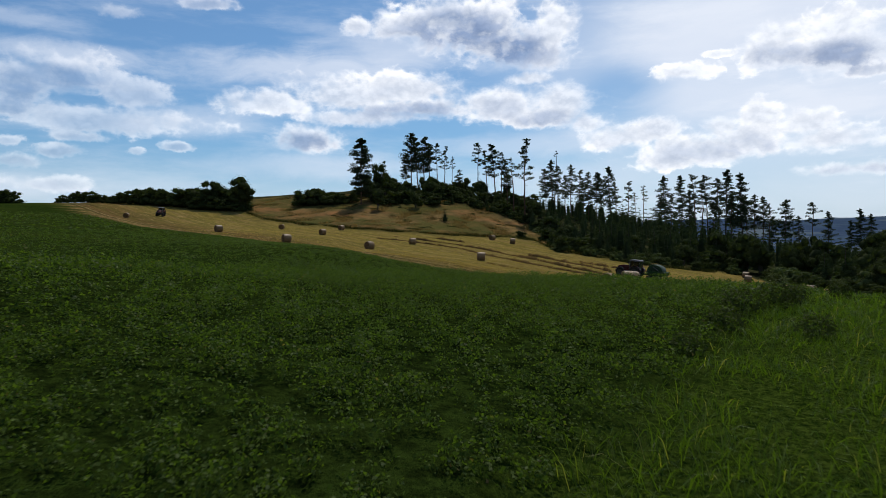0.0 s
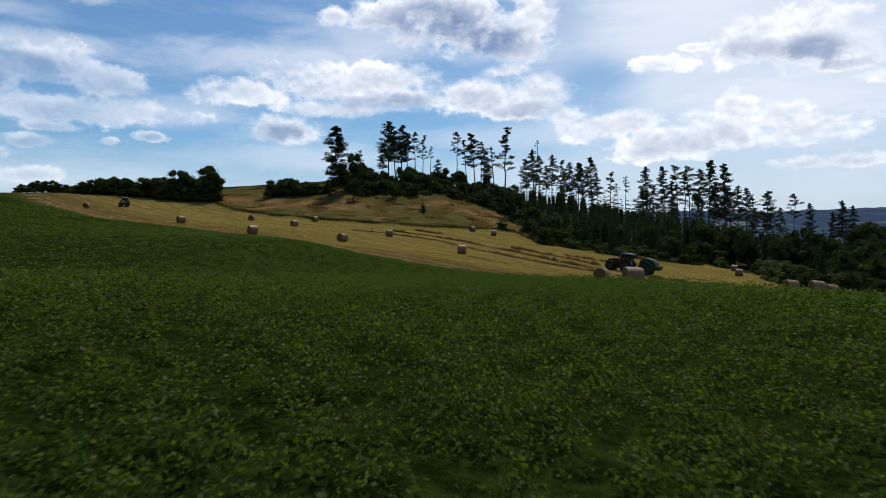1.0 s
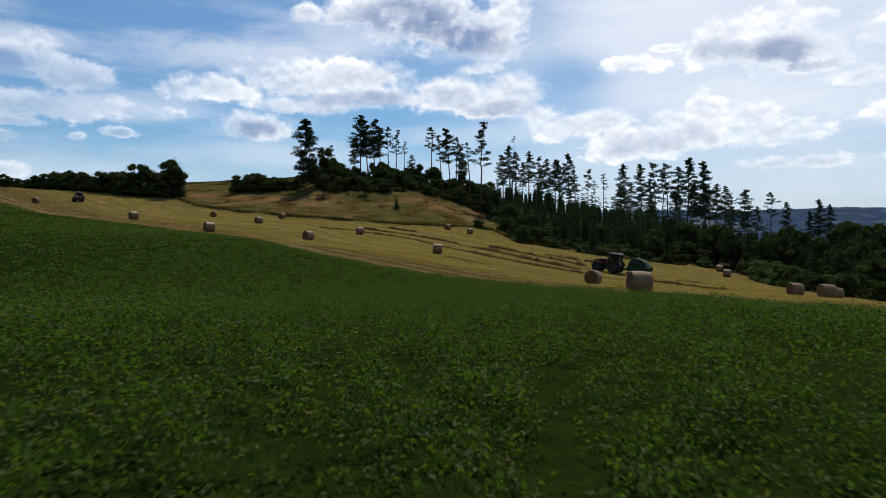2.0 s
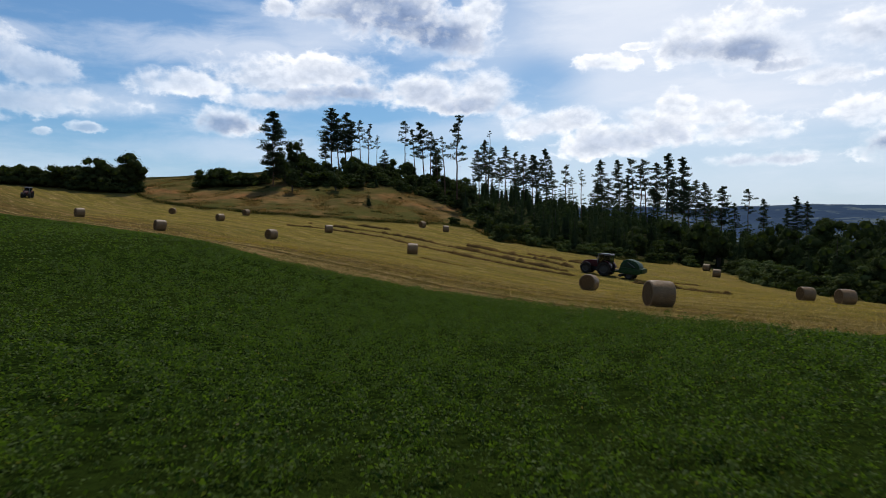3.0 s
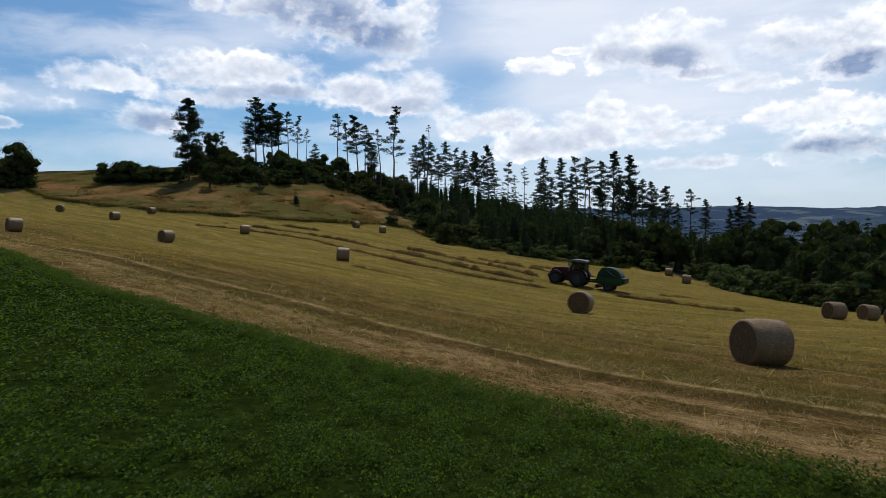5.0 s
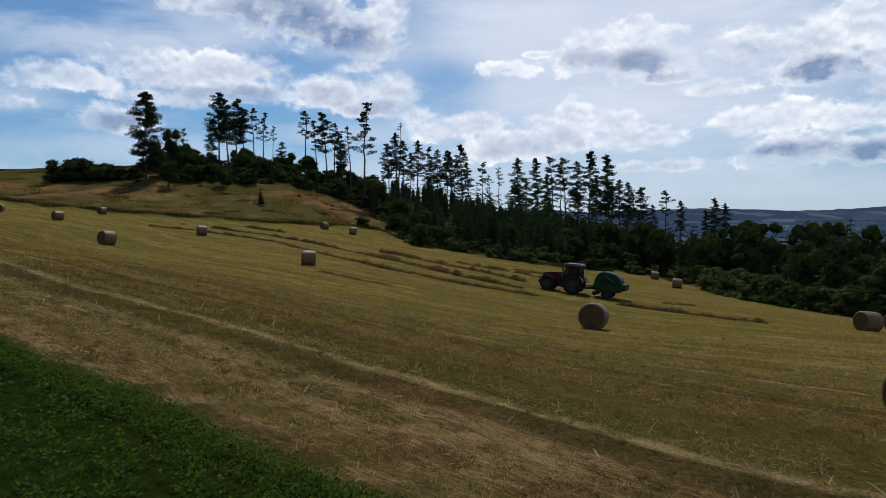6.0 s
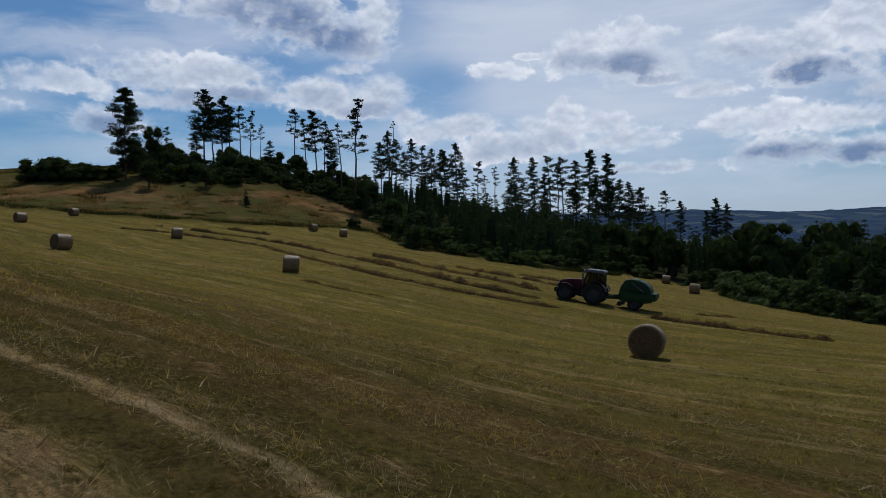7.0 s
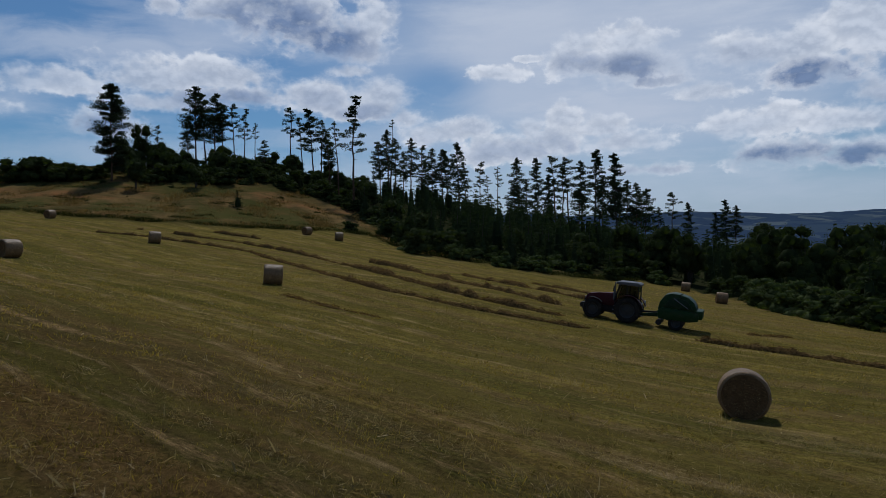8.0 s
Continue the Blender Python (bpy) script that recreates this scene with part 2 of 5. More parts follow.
# front of the trees and bushes (y over x)
WOOD_EDGE = [(-400, 420), (-130, 172), (-100, 168), (-82, 178), (-59, 170), (-48, 158), (-34, 160), (-29, 165), (-17, 166), (-9, 163), (-3, 158), (0.5, 147), (3.0, 128), (8, 103), (23, 94), (37, 100), (43.5, 105), (46.4, 100), (46.8, 52), (51.5, 43), (60, 32), (120, -20)]


def wood_depth(x, y):
    return (y - along(WOOD_EDGE, x)) * 0.8


def smooth(v, a, b):
    v = np.clip((v - a) / (b - a), 0, 1)
    return v * v * (3 - 2 * v)


def surface(x, y):
    """The sheet that is built: the bare ground, a little higher under the standing crop and the rough grass."""
    crop, strip, rough, wood = zones(x, y)
    return land(x, y) + 0.22 * smooth(crop, -0.1, 0.5) + 0.10 * smooth(strip, -0.1, 0.5) + (0.25 + 0.35 * np.sin(x * 0.55 + 2.0 * np.sin(y * 0.21)) * np.sin(y * 0.6 + x * 0.13)) * smooth(rough, 0, 1.2)


# ---- materials ----
def material(name, build):
    m = bpy.data.materials.new(name)
    m.use_nodes = True
    m.node_tree.nodes.clear()
    n = Nodes(m.node_tree)
    out = n.add("ShaderNodeOutputMaterial")
    n.tree.links.new(build(n), out.inputs[0])
    return m


def principled(n, colour, rough=0.8, metal=0.0, bump=None, strength=0.5, distance=0.02, spec=0.5, coat=0.0):
    ins = {"Base Color": colour, "Roughness": rough, "Metallic": metal, "Specular IOR Level": spec, "Coat Weight": coat}
    if bump is not None:
        ins["Normal"] = n.add("ShaderNodeBump", {"Height": bump, "Strength": strength, "Distance": distance}).outputs[0]
    return n.add("ShaderNodeBsdfPrincipled", ins).outputs[0]


def place_of(n):
    return n.add("ShaderNodeNewGeometry").outputs["Position"]


def local_of(n):
    return n.add("ShaderNodeTexCoord").outputs["Object"]


def island(n):
    return n.add("ShaderNodeNewGeometry").outputs["Random Per Island"]


def whim(n):
    return n.add("ShaderNodeObjectInfo").outputs["Random"]


def leafy(name, dark, light, gloss=0.45, through_light=0.35, tint=(0.9, 1.0, 0.4), spec=0.35, dry=None):
    """Leaves: colour varies from leaf to leaf and over the plant; part of the light passes through."""
    def build(n):
        c = n.mix(island(n), dark, light)
        c = n.mix(n.step(n.noise(place_of(n), 0.35, 3.0), 0.35, 0.7, 0.0, 0.55), c, tuple(0.55 * a + 0.45 * b for a, b in zip(dark, light)))
        if dry:
            c = n.mix(n.step(n.math("FRACT", n.math("MULTIPLY", island(n), 17.31)), dry[1], 1.0), c, dry[0])
        c = n.mix(n.math("MULTIPLY", whim(n), 0.35), c, n.mix(1.0, c, (0.62, 0.72, 0.6), "MULTIPLY"))
        a = principled(n, c, gloss, spec=spec)
        t = n.add("ShaderNodeBsdfTranslucent", {0: n.mix(1.0, c, (2.1 * tint[0], 2.1 * tint[1], 2.1 * tint[2]), "MULTIPLY")}).outputs[0]
        return n.add("ShaderNodeMixShader", {0: through_light, 1: a, 2: t}).outputs[0]
    return material(name, build)


def mowing(n):
    """Long uneven streaks along the mowing: 0 dull green, 1 bleached; and the finer ones."""
    p = place_of(n)
    across = n.add("ShaderNodeVectorMath", {0: p, 1: (0.71, 0.70, 0.0)}, operation="DOT_PRODUCT").outputs["Value"]
    run = n.add("ShaderNodeVectorMath", {0: p, 1: (0.70, -0.71, 0.0)}, operation="DOT_PRODUCT").outputs["Value"]
    across = n.math("ADD", across, n.math("MULTIPLY", n.math("SUBTRACT", n.noise(p, 0.05, 3.0), 0.5), 6.0))
    wide = n.noise(n.add("ShaderNodeCombineXYZ", {0: n.math("MULTIPLY", across, 0.36), 1: n.math("MULTIPLY", run, 0.035)}).outputs[0], 1.0, 4.0, 0.6)
    fine = n.noise(n.add("ShaderNodeCombineXYZ", {0: n.math("MULTIPLY", across, 1.25), 1: n.math("MULTIPLY", run, 0.11), 2: 4.0}).outputs[0], 1.0, 5.0, 0.65)
    return n.step(n.math("ADD", n.math("MULTIPLY", wide, 0.62), n.math("MULTIPLY", fine, 0.38)), 0.40, 0.58), n.step(fine, 0.53, 0.66)


def ground_build(n):
    p = place_of(n)
    zone = n.add("ShaderNodeAttribute", attribute_name="zone")
    parts_ = n.add("ShaderNodeSeparateColor", {0: zone.outputs["Color"]})
    edge = n.add("ShaderNodeAttribute", attribute_name="edge").outputs["Fac"]     # metres beyond the crop's edge
    big, mid, small = n.noise(p, 0.05, 3.0), n.noise(p, 0.6, 4.0), n.noise(p, 9.0, 5.0, 0.7)
    tiny = n.noise(p, 45.0, 3.0, 0.7)
    # mown hay field: bands along the rows, lying straw over brown litter and short green regrowth
    wob = n.math("ADD", edge, n.math("MULTIPLY", n.math("SUBTRACT", n.noise(p, 0.12, 4.0), 0.5), 2.2))
    line = n.add("ShaderNodeCombineXYZ", {0: wob}).outputs[0]
    run = n.add("ShaderNodeVectorMath", {0: p, 1: (0.75, -0.66, 0.0)}, operation="DOT_PRODUCT").outputs["Value"]
    lie = n.add("ShaderNodeCombineXYZ", {0: n.math("MULTIPLY", wob, 3.0), 1: n.math("MULTIPLY", run, 0.42)}).outputs[0]
    streaks = n.noise(lie, 1.0, 6.0, 0.62)
    strands = n.noise(n.vec("MULTIPLY", lie, (5.0, 6.0, 1.0)), 1.0, 4.0, 0.65)
    band = n.noise(line, 0.42, 3.0, 0.65)
    litter = n.mix(n.step(n.math("ADD", n.math("MULTIPLY", small, 0.55), n.math("MULTIPLY", tiny, 0.45)), 0.36, 0.66), (0.032, 0.016, 0.008), (0.190, 0.100, 0.042))
    straw = n.mix(n.step(n.math("ADD", n.math("MULTIPLY", strands, 0.4), n.math("MULTIPLY", tiny, 0.6)), 0.36, 0.66), (0.085, 0.048, 0.019), (0.53, 0.345, 0.150))
    green = n.mix(n.step(n.math("ADD", n.math("MULTIPLY", mid, 0.3), n.math("MULTIPLY", small, 0.7)), 0.30, 0.70), (0.086, 0.072, 0.015), (0.335, 0.248, 0.056))
    bands = n.step(n.noise(n.add("ShaderNodeCombineXYZ", {0: n.math("MULTIPLY", wob, 0.24), 1: n.math("MULTIPLY", run, 0.012)}).outputs[0], 1.0, 3.0, 0.55), 0.42, 0.60)
    swath = n.math("SINE", n.math("MULTIPLY", n.math("ADD", wob, n.math("MULTIPLY", streaks, 1.6)), 2.05))
    bands = n.step(n.math("ADD", n.math("MULTIPLY", swath, 0.42), bands), 0.10, 0.95)
    green = n.mix(n.math("MULTIPLY", bands, n.step(edge, 14.0, 44.0, 0.85, 0.55)), green, n.mix(n.step(small, 0.3, 0.7), (0.046, 0.047, 0.011), (0.180, 0.160, 0.036)))
    tawny = n.step(n.noise(n.add("ShaderNodeCombineXYZ", {0: n.math("MULTIPLY", wob, 0.42), 1: n.math("MULTIPLY", run, 0.03), 2: 8.0}).outputs[0], 1.0, 4.0, 0.6), 0.46, 0.62, 0.0, 0.6)
    green = n.mix(tawny, green, n.mix(strands, (0.10, 0.062, 0.022), (0.34, 0.225, 0.090)))
    regrow = n.mix(n.step(n.math("ADD", edge, n.math("MULTIPLY", n.math("SUBTRACT", streaks, 0.5), 22.0)), 25.0, 8.0, 0.0, 0.78), green, n.mix(n.math("MULTIPLY", bands, 0.8), litter, n.mix(n.step(small, 0.32, 0.68), (0.014, 0.015, 0.004), (0.072, 0.066, 0.016))))
    tufty = n.noise(p, 0.9, 5.0, 0.62)
    lines = n.math("SUBTRACT", n.step(edge, 9.0, 3.0, 0.0, 0.29), n.math("MULTIPLY", n.step(edge, 16.0, 5.0, 0.35, 1.0), n.step(tufty, 0.60, 0.36, 0.0, 0.30)))
    broken = n.step(n.noise(n.vec("MULTIPLY", lie, (0.5, 0.55, 1.0)), 1.0, 4.0, 0.6), 0.36, 0.62)
    near_ = n.math("ADD", edge, n.math("MULTIPLY", n.math("SUBTRACT", n.noise(p, 0.22, 4.0), 0.5), 0.9))
    for far_, wide_, much in ((2.4, 0.35, 0.26), (3.8, 0.3, 0.20), (5.45, 0.26, 0.50), (8.2, 0.3, 0.18), (11.5, 0.35, 0.26), (14.8, 0.35, 0.40), (17.4, 0.3, 0.36), (21.5, 0.5, 0.24), (27.0, 0.6, 0.15), (34.0, 0.6, 0.15)):
        lines = n.math("ADD", lines, n.math("MULTIPLY", broken, n.step(n.math("ABSOLUTE", n.math("SUBTRACT", near_, far_)), wide_ * 1.6, 0.0, 0.0, much)))
    lines = n.math("SUBTRACT", lines, n.step(n.math("ABSOLUTE", n.math("SUBTRACT", near_, 4.65)), 0.95, 0.10, 0.0, n.step(tufty, 0.35, 0.6, 0.08, 0.36)))
    how = n.step(n.math("ADD", n.math("ADD", n.math("MULTIPLY", band, 0.30), n.math("MULTIPLY", streaks, 0.80)), n.math("ADD", lines, n.math("MULTIPLY", n.math("SUBTRACT", strands, 0.5), 0.85))), 0.54, 0.98)
    mown = n.mix(how, regrow, straw)
    mown = n.mix(n.step(tiny, 0.62, 0.8, 0.0, 0.35), mown, (0.36, 0.27, 0.12))
    mown = n.mix(n.step(n.noise(lie, 0.45, 3.0), 0.58, 0.74, 0.0, 0.35), mown, (0.075, 0.052, 0.018))
    # tufts and hollows, litter showing through
    mown = n.mix(n.step(n.noise(p, 2.3, 5.0, 0.68), 0.60, 0.42, 0.0, 0.38), mown, n.mix(small, (0.032, 0.019, 0.009), (0.150, 0.088, 0.036)))
    streaky, bleached = mowing(n)
    mown = n.mix(n.step(streaky, 0.0, 0.75, 0.52, 0.0), mown, n.mix(small, (0.052, 0.046, 0.011), (0.170, 0.140, 0.032)))
    mown = n.mix(n.math("MULTIPLY", bleached, n.step(mid, 0.38, 0.62, 0.1, 0.62)), mown, n.mix(n.step(tiny, 0.35, 0.65), (0.16, 0.098, 0.040), (0.58, 0.41, 0.20)))
    # the wheel track beside the straw line
    mown = n.mix(n.step(n.math("ABSOLUTE", n.math("SUBTRACT", near_, 4.65)), 1.0, 0.10, 0.0, n.step(n.noise(p, 1.1, 4.0, 0.65), 0.34, 0.62, 0.0, 0.80)), mown, n.mix(n.step(small, 0.32, 0.68), (0.020, 0.017, 0.007), (0.105, 0.080, 0.030)))
    mown = n.mix(n.step(n.math("ABSOLUTE", n.math("SUBTRACT", near_, 5.55)), 0.34, 0.0, 0.0, n.math("MULTIPLY", n.step(broken, 0.2, 0.9, 0.15, 0.70), n.step(n.noise(p, 1.6, 4.0, 0.65), 0.36, 0.60, 0.1, 1.0))), mown, n.mix(n.step(tiny, 0.35, 0.62), (0.20, 0.125, 0.055), (0.64, 0.47, 0.25)))
    # under the crop: stems and soil, the shade between the leaves painted in as near-black
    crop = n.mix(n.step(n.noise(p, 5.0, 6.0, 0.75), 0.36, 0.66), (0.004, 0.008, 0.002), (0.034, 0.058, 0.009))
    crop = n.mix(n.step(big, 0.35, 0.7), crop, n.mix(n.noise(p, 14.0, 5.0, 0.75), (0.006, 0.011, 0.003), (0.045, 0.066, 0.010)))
    # dry slope above the field
    dry = n.mix(n.step(n.noise(p, 0.14, 5.0, 0.6), 0.36, 0.66), (0.050, 0.043, 0.014), (0.25, 0.150, 0.058))
    dry = n.mix(n.step(n.noise(n.vec("ADD", p, (31.0, 7.0, 0.0)), 0.10, 4.0), 0.50, 0.64, 0.0, 0.85), dry, (0.32, 0.135, 0.055))
    dry = n.mix(n.step(n.noise(n.vec("MULTIPLY", p, (0.45, 1.0, 1.0)), 1.1, 5.0, 0.7), 0.3, 0.7, 0.1, 0.85), dry, n.mix(small, (0.030, 0.029, 0.009), (0.28, 0.180, 0.076)))
    dry = n.mix(n.step(n.noise(n.vec("ADD", p, (3.0, 51.0, 0.0)), 0.07, 4.0, 0.6), 0.42, 0.58, 0.0, 0.85), dry, n.mix(small, (0.022, 0.028, 0.007), (0.12, 0.115, 0.034)))
    bank = n.add("ShaderNodeAttribute", attribute_name="bank").outputs["Fac"]      # metres up the slope
    dry = n.mix(n.step(n.math("ADD", bank, n.math("MULTIPLY", n.math("SUBTRACT", mid, 0.5), 5.0)), 5.5, 1.5, 0.0, 0.85), dry, n.mix(small, (0.02, 0.024, 0.006), (0.065, 0.06, 0.018)))
    # long green grass
    lush = n.mix(n.step(n.noise(p, 13.0, 5.0, 0.75), 0.35, 0.68), (0.010, 0.022, 0.003), n.mix(mid, (0.038, 0.066, 0.008), (0.085, 0.115, 0.016)))
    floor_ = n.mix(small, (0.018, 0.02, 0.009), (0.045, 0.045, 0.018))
    c = n.mix(parts_.outputs[1], mown, dry)
    c = n.mix(parts_.outputs[2], c, lush)
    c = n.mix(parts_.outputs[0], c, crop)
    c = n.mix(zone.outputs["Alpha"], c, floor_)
    h = n.math("ADD", n.math("MULTIPLY", mid, 0.7), n.math("ADD", n.math("MULTIPLY", small, 0.5), n.math("MULTIPLY", tiny, 0.25)))
    return principled(n, c, 0.9, bump=h, strength=1.0, distance=0.16, spec=0.0)


M = {}
M["ground"] = material("ground", ground_build)
M["crop_leaf"] = leafy("crop_leaf", (0.028, 0.047, 0.011), (0.088, 0.120, 0.024), 0.5, 0.36, (0.84, 1.0, 0.28), 0.03, ((0.14, 0.10, 0.05), 0.985))
M["grass_blade"] = leafy("grass_blade", (0.036, 0.060, 0.009), (0.098, 0.130, 0.019), 0.5, 0.45, (0.8, 1.0, 0.18), 0.12, ((0.26, 0.21, 0.08), 0.95))
M["straw_blade"] = leafy("straw_blade", (0.17, 0.115, 0.042), (0.54, 0.40, 0.19), 0.55, 0.25, (0.95, 0.85, 0.5), 0.2)


def stubble_build(n):
    streaky, bleached = mowing(n)
    c = n.mix(island(n), (0.145, 0.108, 0.027), (0.310, 0.222, 0.062))
    c = n.mix(n.step(streaky, 0.0, 0.75, 0.70, 0.0), c, n.mix(island(n), (0.062, 0.056, 0.014), (0.155, 0.128, 0.032)))
    c = n.mix(n.math("MULTIPLY", bleached, 0.6), c, n.mix(island(n), (0.22, 0.15, 0.065), (0.48, 0.35, 0.17)))
    t = n.add("ShaderNodeBsdfTranslucent", {0: n.mix(1.0, c, (2.05, 2.0, 0.8), "MULTIPLY")}).outputs[0]
    return n.add("ShaderNodeMixShader", {0: 0.5, 1: principled(n, c, 0.6, spec=0.05), 2: t}).outputs[0]


M["stubble_blade"] = material("stubble_blade", stubble_build)
M["regrowth_blade"] = leafy("regrowth_blade", (0.042, 0.040, 0.011), (0.170, 0.108, 0.038), 0.7, 0.35, (0.9, 0.95, 0.4), 0.03)
M["dry_blade"] = leafy("dry_blade", (0.055, 0.046, 0.015), (0.28, 0.175, 0.072), 0.7, 0.30, (0.95, 0.9, 0.5), 0.06)
M["hay_blade"] = leafy("hay_blade", (0.05, 0.029, 0.009), (0.20, 0.12, 0.042), 0.8, 0.2, (0.95, 0.9, 0.5), 0.0)
M["pine_needles"] = leafy("pine_needles", (0.026, 0.033, 0.021), (0.062, 0.074, 0.040), 0.85, 0.18, (0.7, 0.9, 0.4), 0.03)
M["spruce_needles"] = leafy("spruce_needles", (0.025, 0.034, 0.016), (0.064, 0.077, 0.031), 0.85, 0.16, (0.7, 0.9, 0.4), 0.02)
M["bush_leaf"] = leafy("bush_leaf", (0.025, 0.032, 0.012), (0.062, 0.072, 0.024), 0.8, 0.20, (0.8, 1.0, 0.3), 0.03)
M["bank_blade"] = leafy("bank_blade", (0.015, 0.020, 0.006), (0.058, 0.056, 0.017), 0.8, 0.2, (0.9, 1.0, 0.4), 0.02)
M["pale_leaf"] = leafy("pale_leaf", (0.04, 0.052, 0.018), (0.10, 0.115, 0.04), 0.75, 0.2, (0.8, 1.0, 0.4), 0.04)


def bark_build(dark, light, stretch):
    def build(n):
        p = n.vec("MULTIPLY", place_of(n), (1.0, 1.0, stretch))
        a = n.noise(p, 9.0, 5.0, 0.65)
        b = n.noise(p, 1.2, 3.0)
        c = n.mix(n.step(n.math("ADD", n.math("MULTIPLY", a, 0.7), n.math("MULTIPLY", b, 0.3)), 0.35, 0.65), dark, light)
        return principled(n, c, 0.9, bump=a, strength=0.7, distance=0.03, spec=0.2)
    return build


M["pine_bark"] = material("pine_bark", bark_build((0.045, 0.028, 0.018), (0.15, 0.085, 0.05), 0.25))
M["spruce_bark"] = material("spruce_bark", bark_build((0.035, 0.028, 0.022), (0.10, 0.08, 0.06), 0.3))
M["birch_bark"] = material("birch_bark", bark_build((0.08, 0.07, 0.06), (0.5, 0.48, 0.44), 2.5))


def hay_build(ends):
    def build(n):
        p = local_of(n)
        if ends:
            s = n.add("ShaderNodeSeparateXYZ", {0: p})
            r = n.math("SQRT", n.math("ADD", n.math("POWER", s.outputs[1], 2.0), n.math("POWER", s.outputs[2], 2.0)))
            turn = n.math("DIVIDE", n.math("ARCTAN2", s.outputs[1], s.outputs[2]), 2 * math.pi)
            spiral = n.math("SINE", n.math("MULTIPLY", n.math("ADD", n.math("MULTIPLY", r, 13.0), turn), 2 * math.pi))
            grain = n.noise(n.vec("MULTIPLY", p, (1, 1, 1)), 38.0, 5.0, 0.7)
            h = n.math("ADD", n.math("MULTIPLY", n.math("MULTIPLY", spiral, n.step(n.noise(p, 3.0, 3.0), 0.35, 0.65)), 0.035), n.math("ADD", n.math("MULTIPLY", grain, 0.6), n.math("MULTIPLY", n.noise(p, 11.0, 4.0, 0.7), 0.4)))
        else:
            grain = n.noise(n.vec("MULTIPLY", p, (0.18, 1.0, 1.0)), 46.0, 5.0, 0.7)
            net = n.math("SINE", n.math("MULTIPLY", n.add("ShaderNodeSeparateXYZ", {0: p}).outputs[0], 190.0))
            h = n.math("ADD", grain, n.math("MULTIPLY", net, 0.012))
        blot = n.noise(p, 2.6, 4.0)
        # ends coloured half as bright as the barrel: their backlit shade is painted in
        c = n.mix(n.step(h, 0.3, 0.75), (0.040, 0.021, 0.009) if ends else (0.085, 0.046, 0.019), (0.20, 0.114, 0.048) if ends else (0.40, 0.245, 0.112))
        c = n.mix(n.step(blot, 0.45, 0.75, 0.0, 0.55), c, (0.135, 0.082, 0.040))
        c = n.mix(n.math("MULTIPLY", whim(n), 0.3), c, (0.19, 0.115, 0.055))
        return principled(n, c, 0.85 if ends else 0.5, bump=h, strength=0.7, distance=0.02, spec=0.05 if ends else 0.22)
    return build


M["hay_end"] = material("hay_end", hay_build(True))
M["hay_net"] = material("hay_net", hay_build(False))


def paint(name, colour, rough=0.45, metal=0.0, dirt=0.35, dust=(0.09, 0.07, 0.045), coat=0.02):
    def build(n):
        p = local_of(n)
        a = n.noise(p, 3.0, 5.0, 0.6)
        b = n.noise(p, 26.0, 4.0, 0.6)
        d = n.step(n.math("ADD", n.math("MULTIPLY", a, 0.7), n.math("MULTIPLY", b, 0.3)), 0.42, 0.72, 0.0, dirt)
        c = n.mix(d, colour, dust)
        return principled(n, c, n.math("ADD", rough, n.math("MULTIPLY", d, 0.6)), metal, bump=b, strength=0.08, distance=0.01, coat=coat, spec=0.15)
    return material(name, build)


M["red_paint"] = paint("red_paint", (0.060, 0.006, 0.010))
M["green_paint"] = paint("green_paint", (0.008, 0.036, 0.006))
M["dark_green"] = paint("dark_green", (0.006, 0.024, 0.008))
M["black_plastic"] = paint("black_plastic", (0.018, 0.018, 0.02), 0.5, coat=0.0)
M["grey_steel"] = paint("grey_steel", (0.16, 0.16, 0.16), 0.45, 0.6, coat=0.0)
M["pale_roof"] = paint("pale_roof", (0.11, 0.10, 0.10), 0.4, dirt=0.3)
M["silver_rim"] = paint("silver_rim", (0.05, 0.048, 0.046), 0.6, 0.0, dirt=0.5, coat=0.0)
M["lamp_glass"] = paint("lamp_glass", (0.5, 0.5, 0.48), 0.15, dirt=0.1)
M["rubber"] = paint("rubber", (0.018, 0.016, 0.014), 0.9, dirt=0.6, dust=(0.09, 0.075, 0.055), coat=0.0)


def glass_build(n):
    g = n.add("ShaderNodeBsdfGlossy", {"Color": (0.9, 0.9, 0.9, 1), "Roughness": 0.03}).outputs[0]
    t = n.add("ShaderNodeBsdfTransparent", {0: (0.16, 0.18, 0.18, 1)}).outputs[0]
    return n.add("ShaderNodeMixShader", {0: n.add("ShaderNodeFresnel", {0: 1.5}).outputs[0], 1: t, 2: g}).outputs[0]


M["cab_glass"] = material("cab_glass", glass_build)


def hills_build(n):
    """Far country: dark woods, pale fields in strips; the haze of miles of air is painted in as blue-grey."""
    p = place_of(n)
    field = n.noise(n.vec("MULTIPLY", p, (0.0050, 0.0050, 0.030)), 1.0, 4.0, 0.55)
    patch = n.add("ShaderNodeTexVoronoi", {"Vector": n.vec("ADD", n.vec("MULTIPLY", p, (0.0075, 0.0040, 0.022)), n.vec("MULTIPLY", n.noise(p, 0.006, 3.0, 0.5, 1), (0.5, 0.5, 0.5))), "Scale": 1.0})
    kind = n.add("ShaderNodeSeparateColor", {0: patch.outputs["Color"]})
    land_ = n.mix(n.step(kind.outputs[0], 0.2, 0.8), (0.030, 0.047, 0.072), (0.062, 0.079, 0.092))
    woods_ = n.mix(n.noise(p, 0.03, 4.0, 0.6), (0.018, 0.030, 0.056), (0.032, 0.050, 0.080))
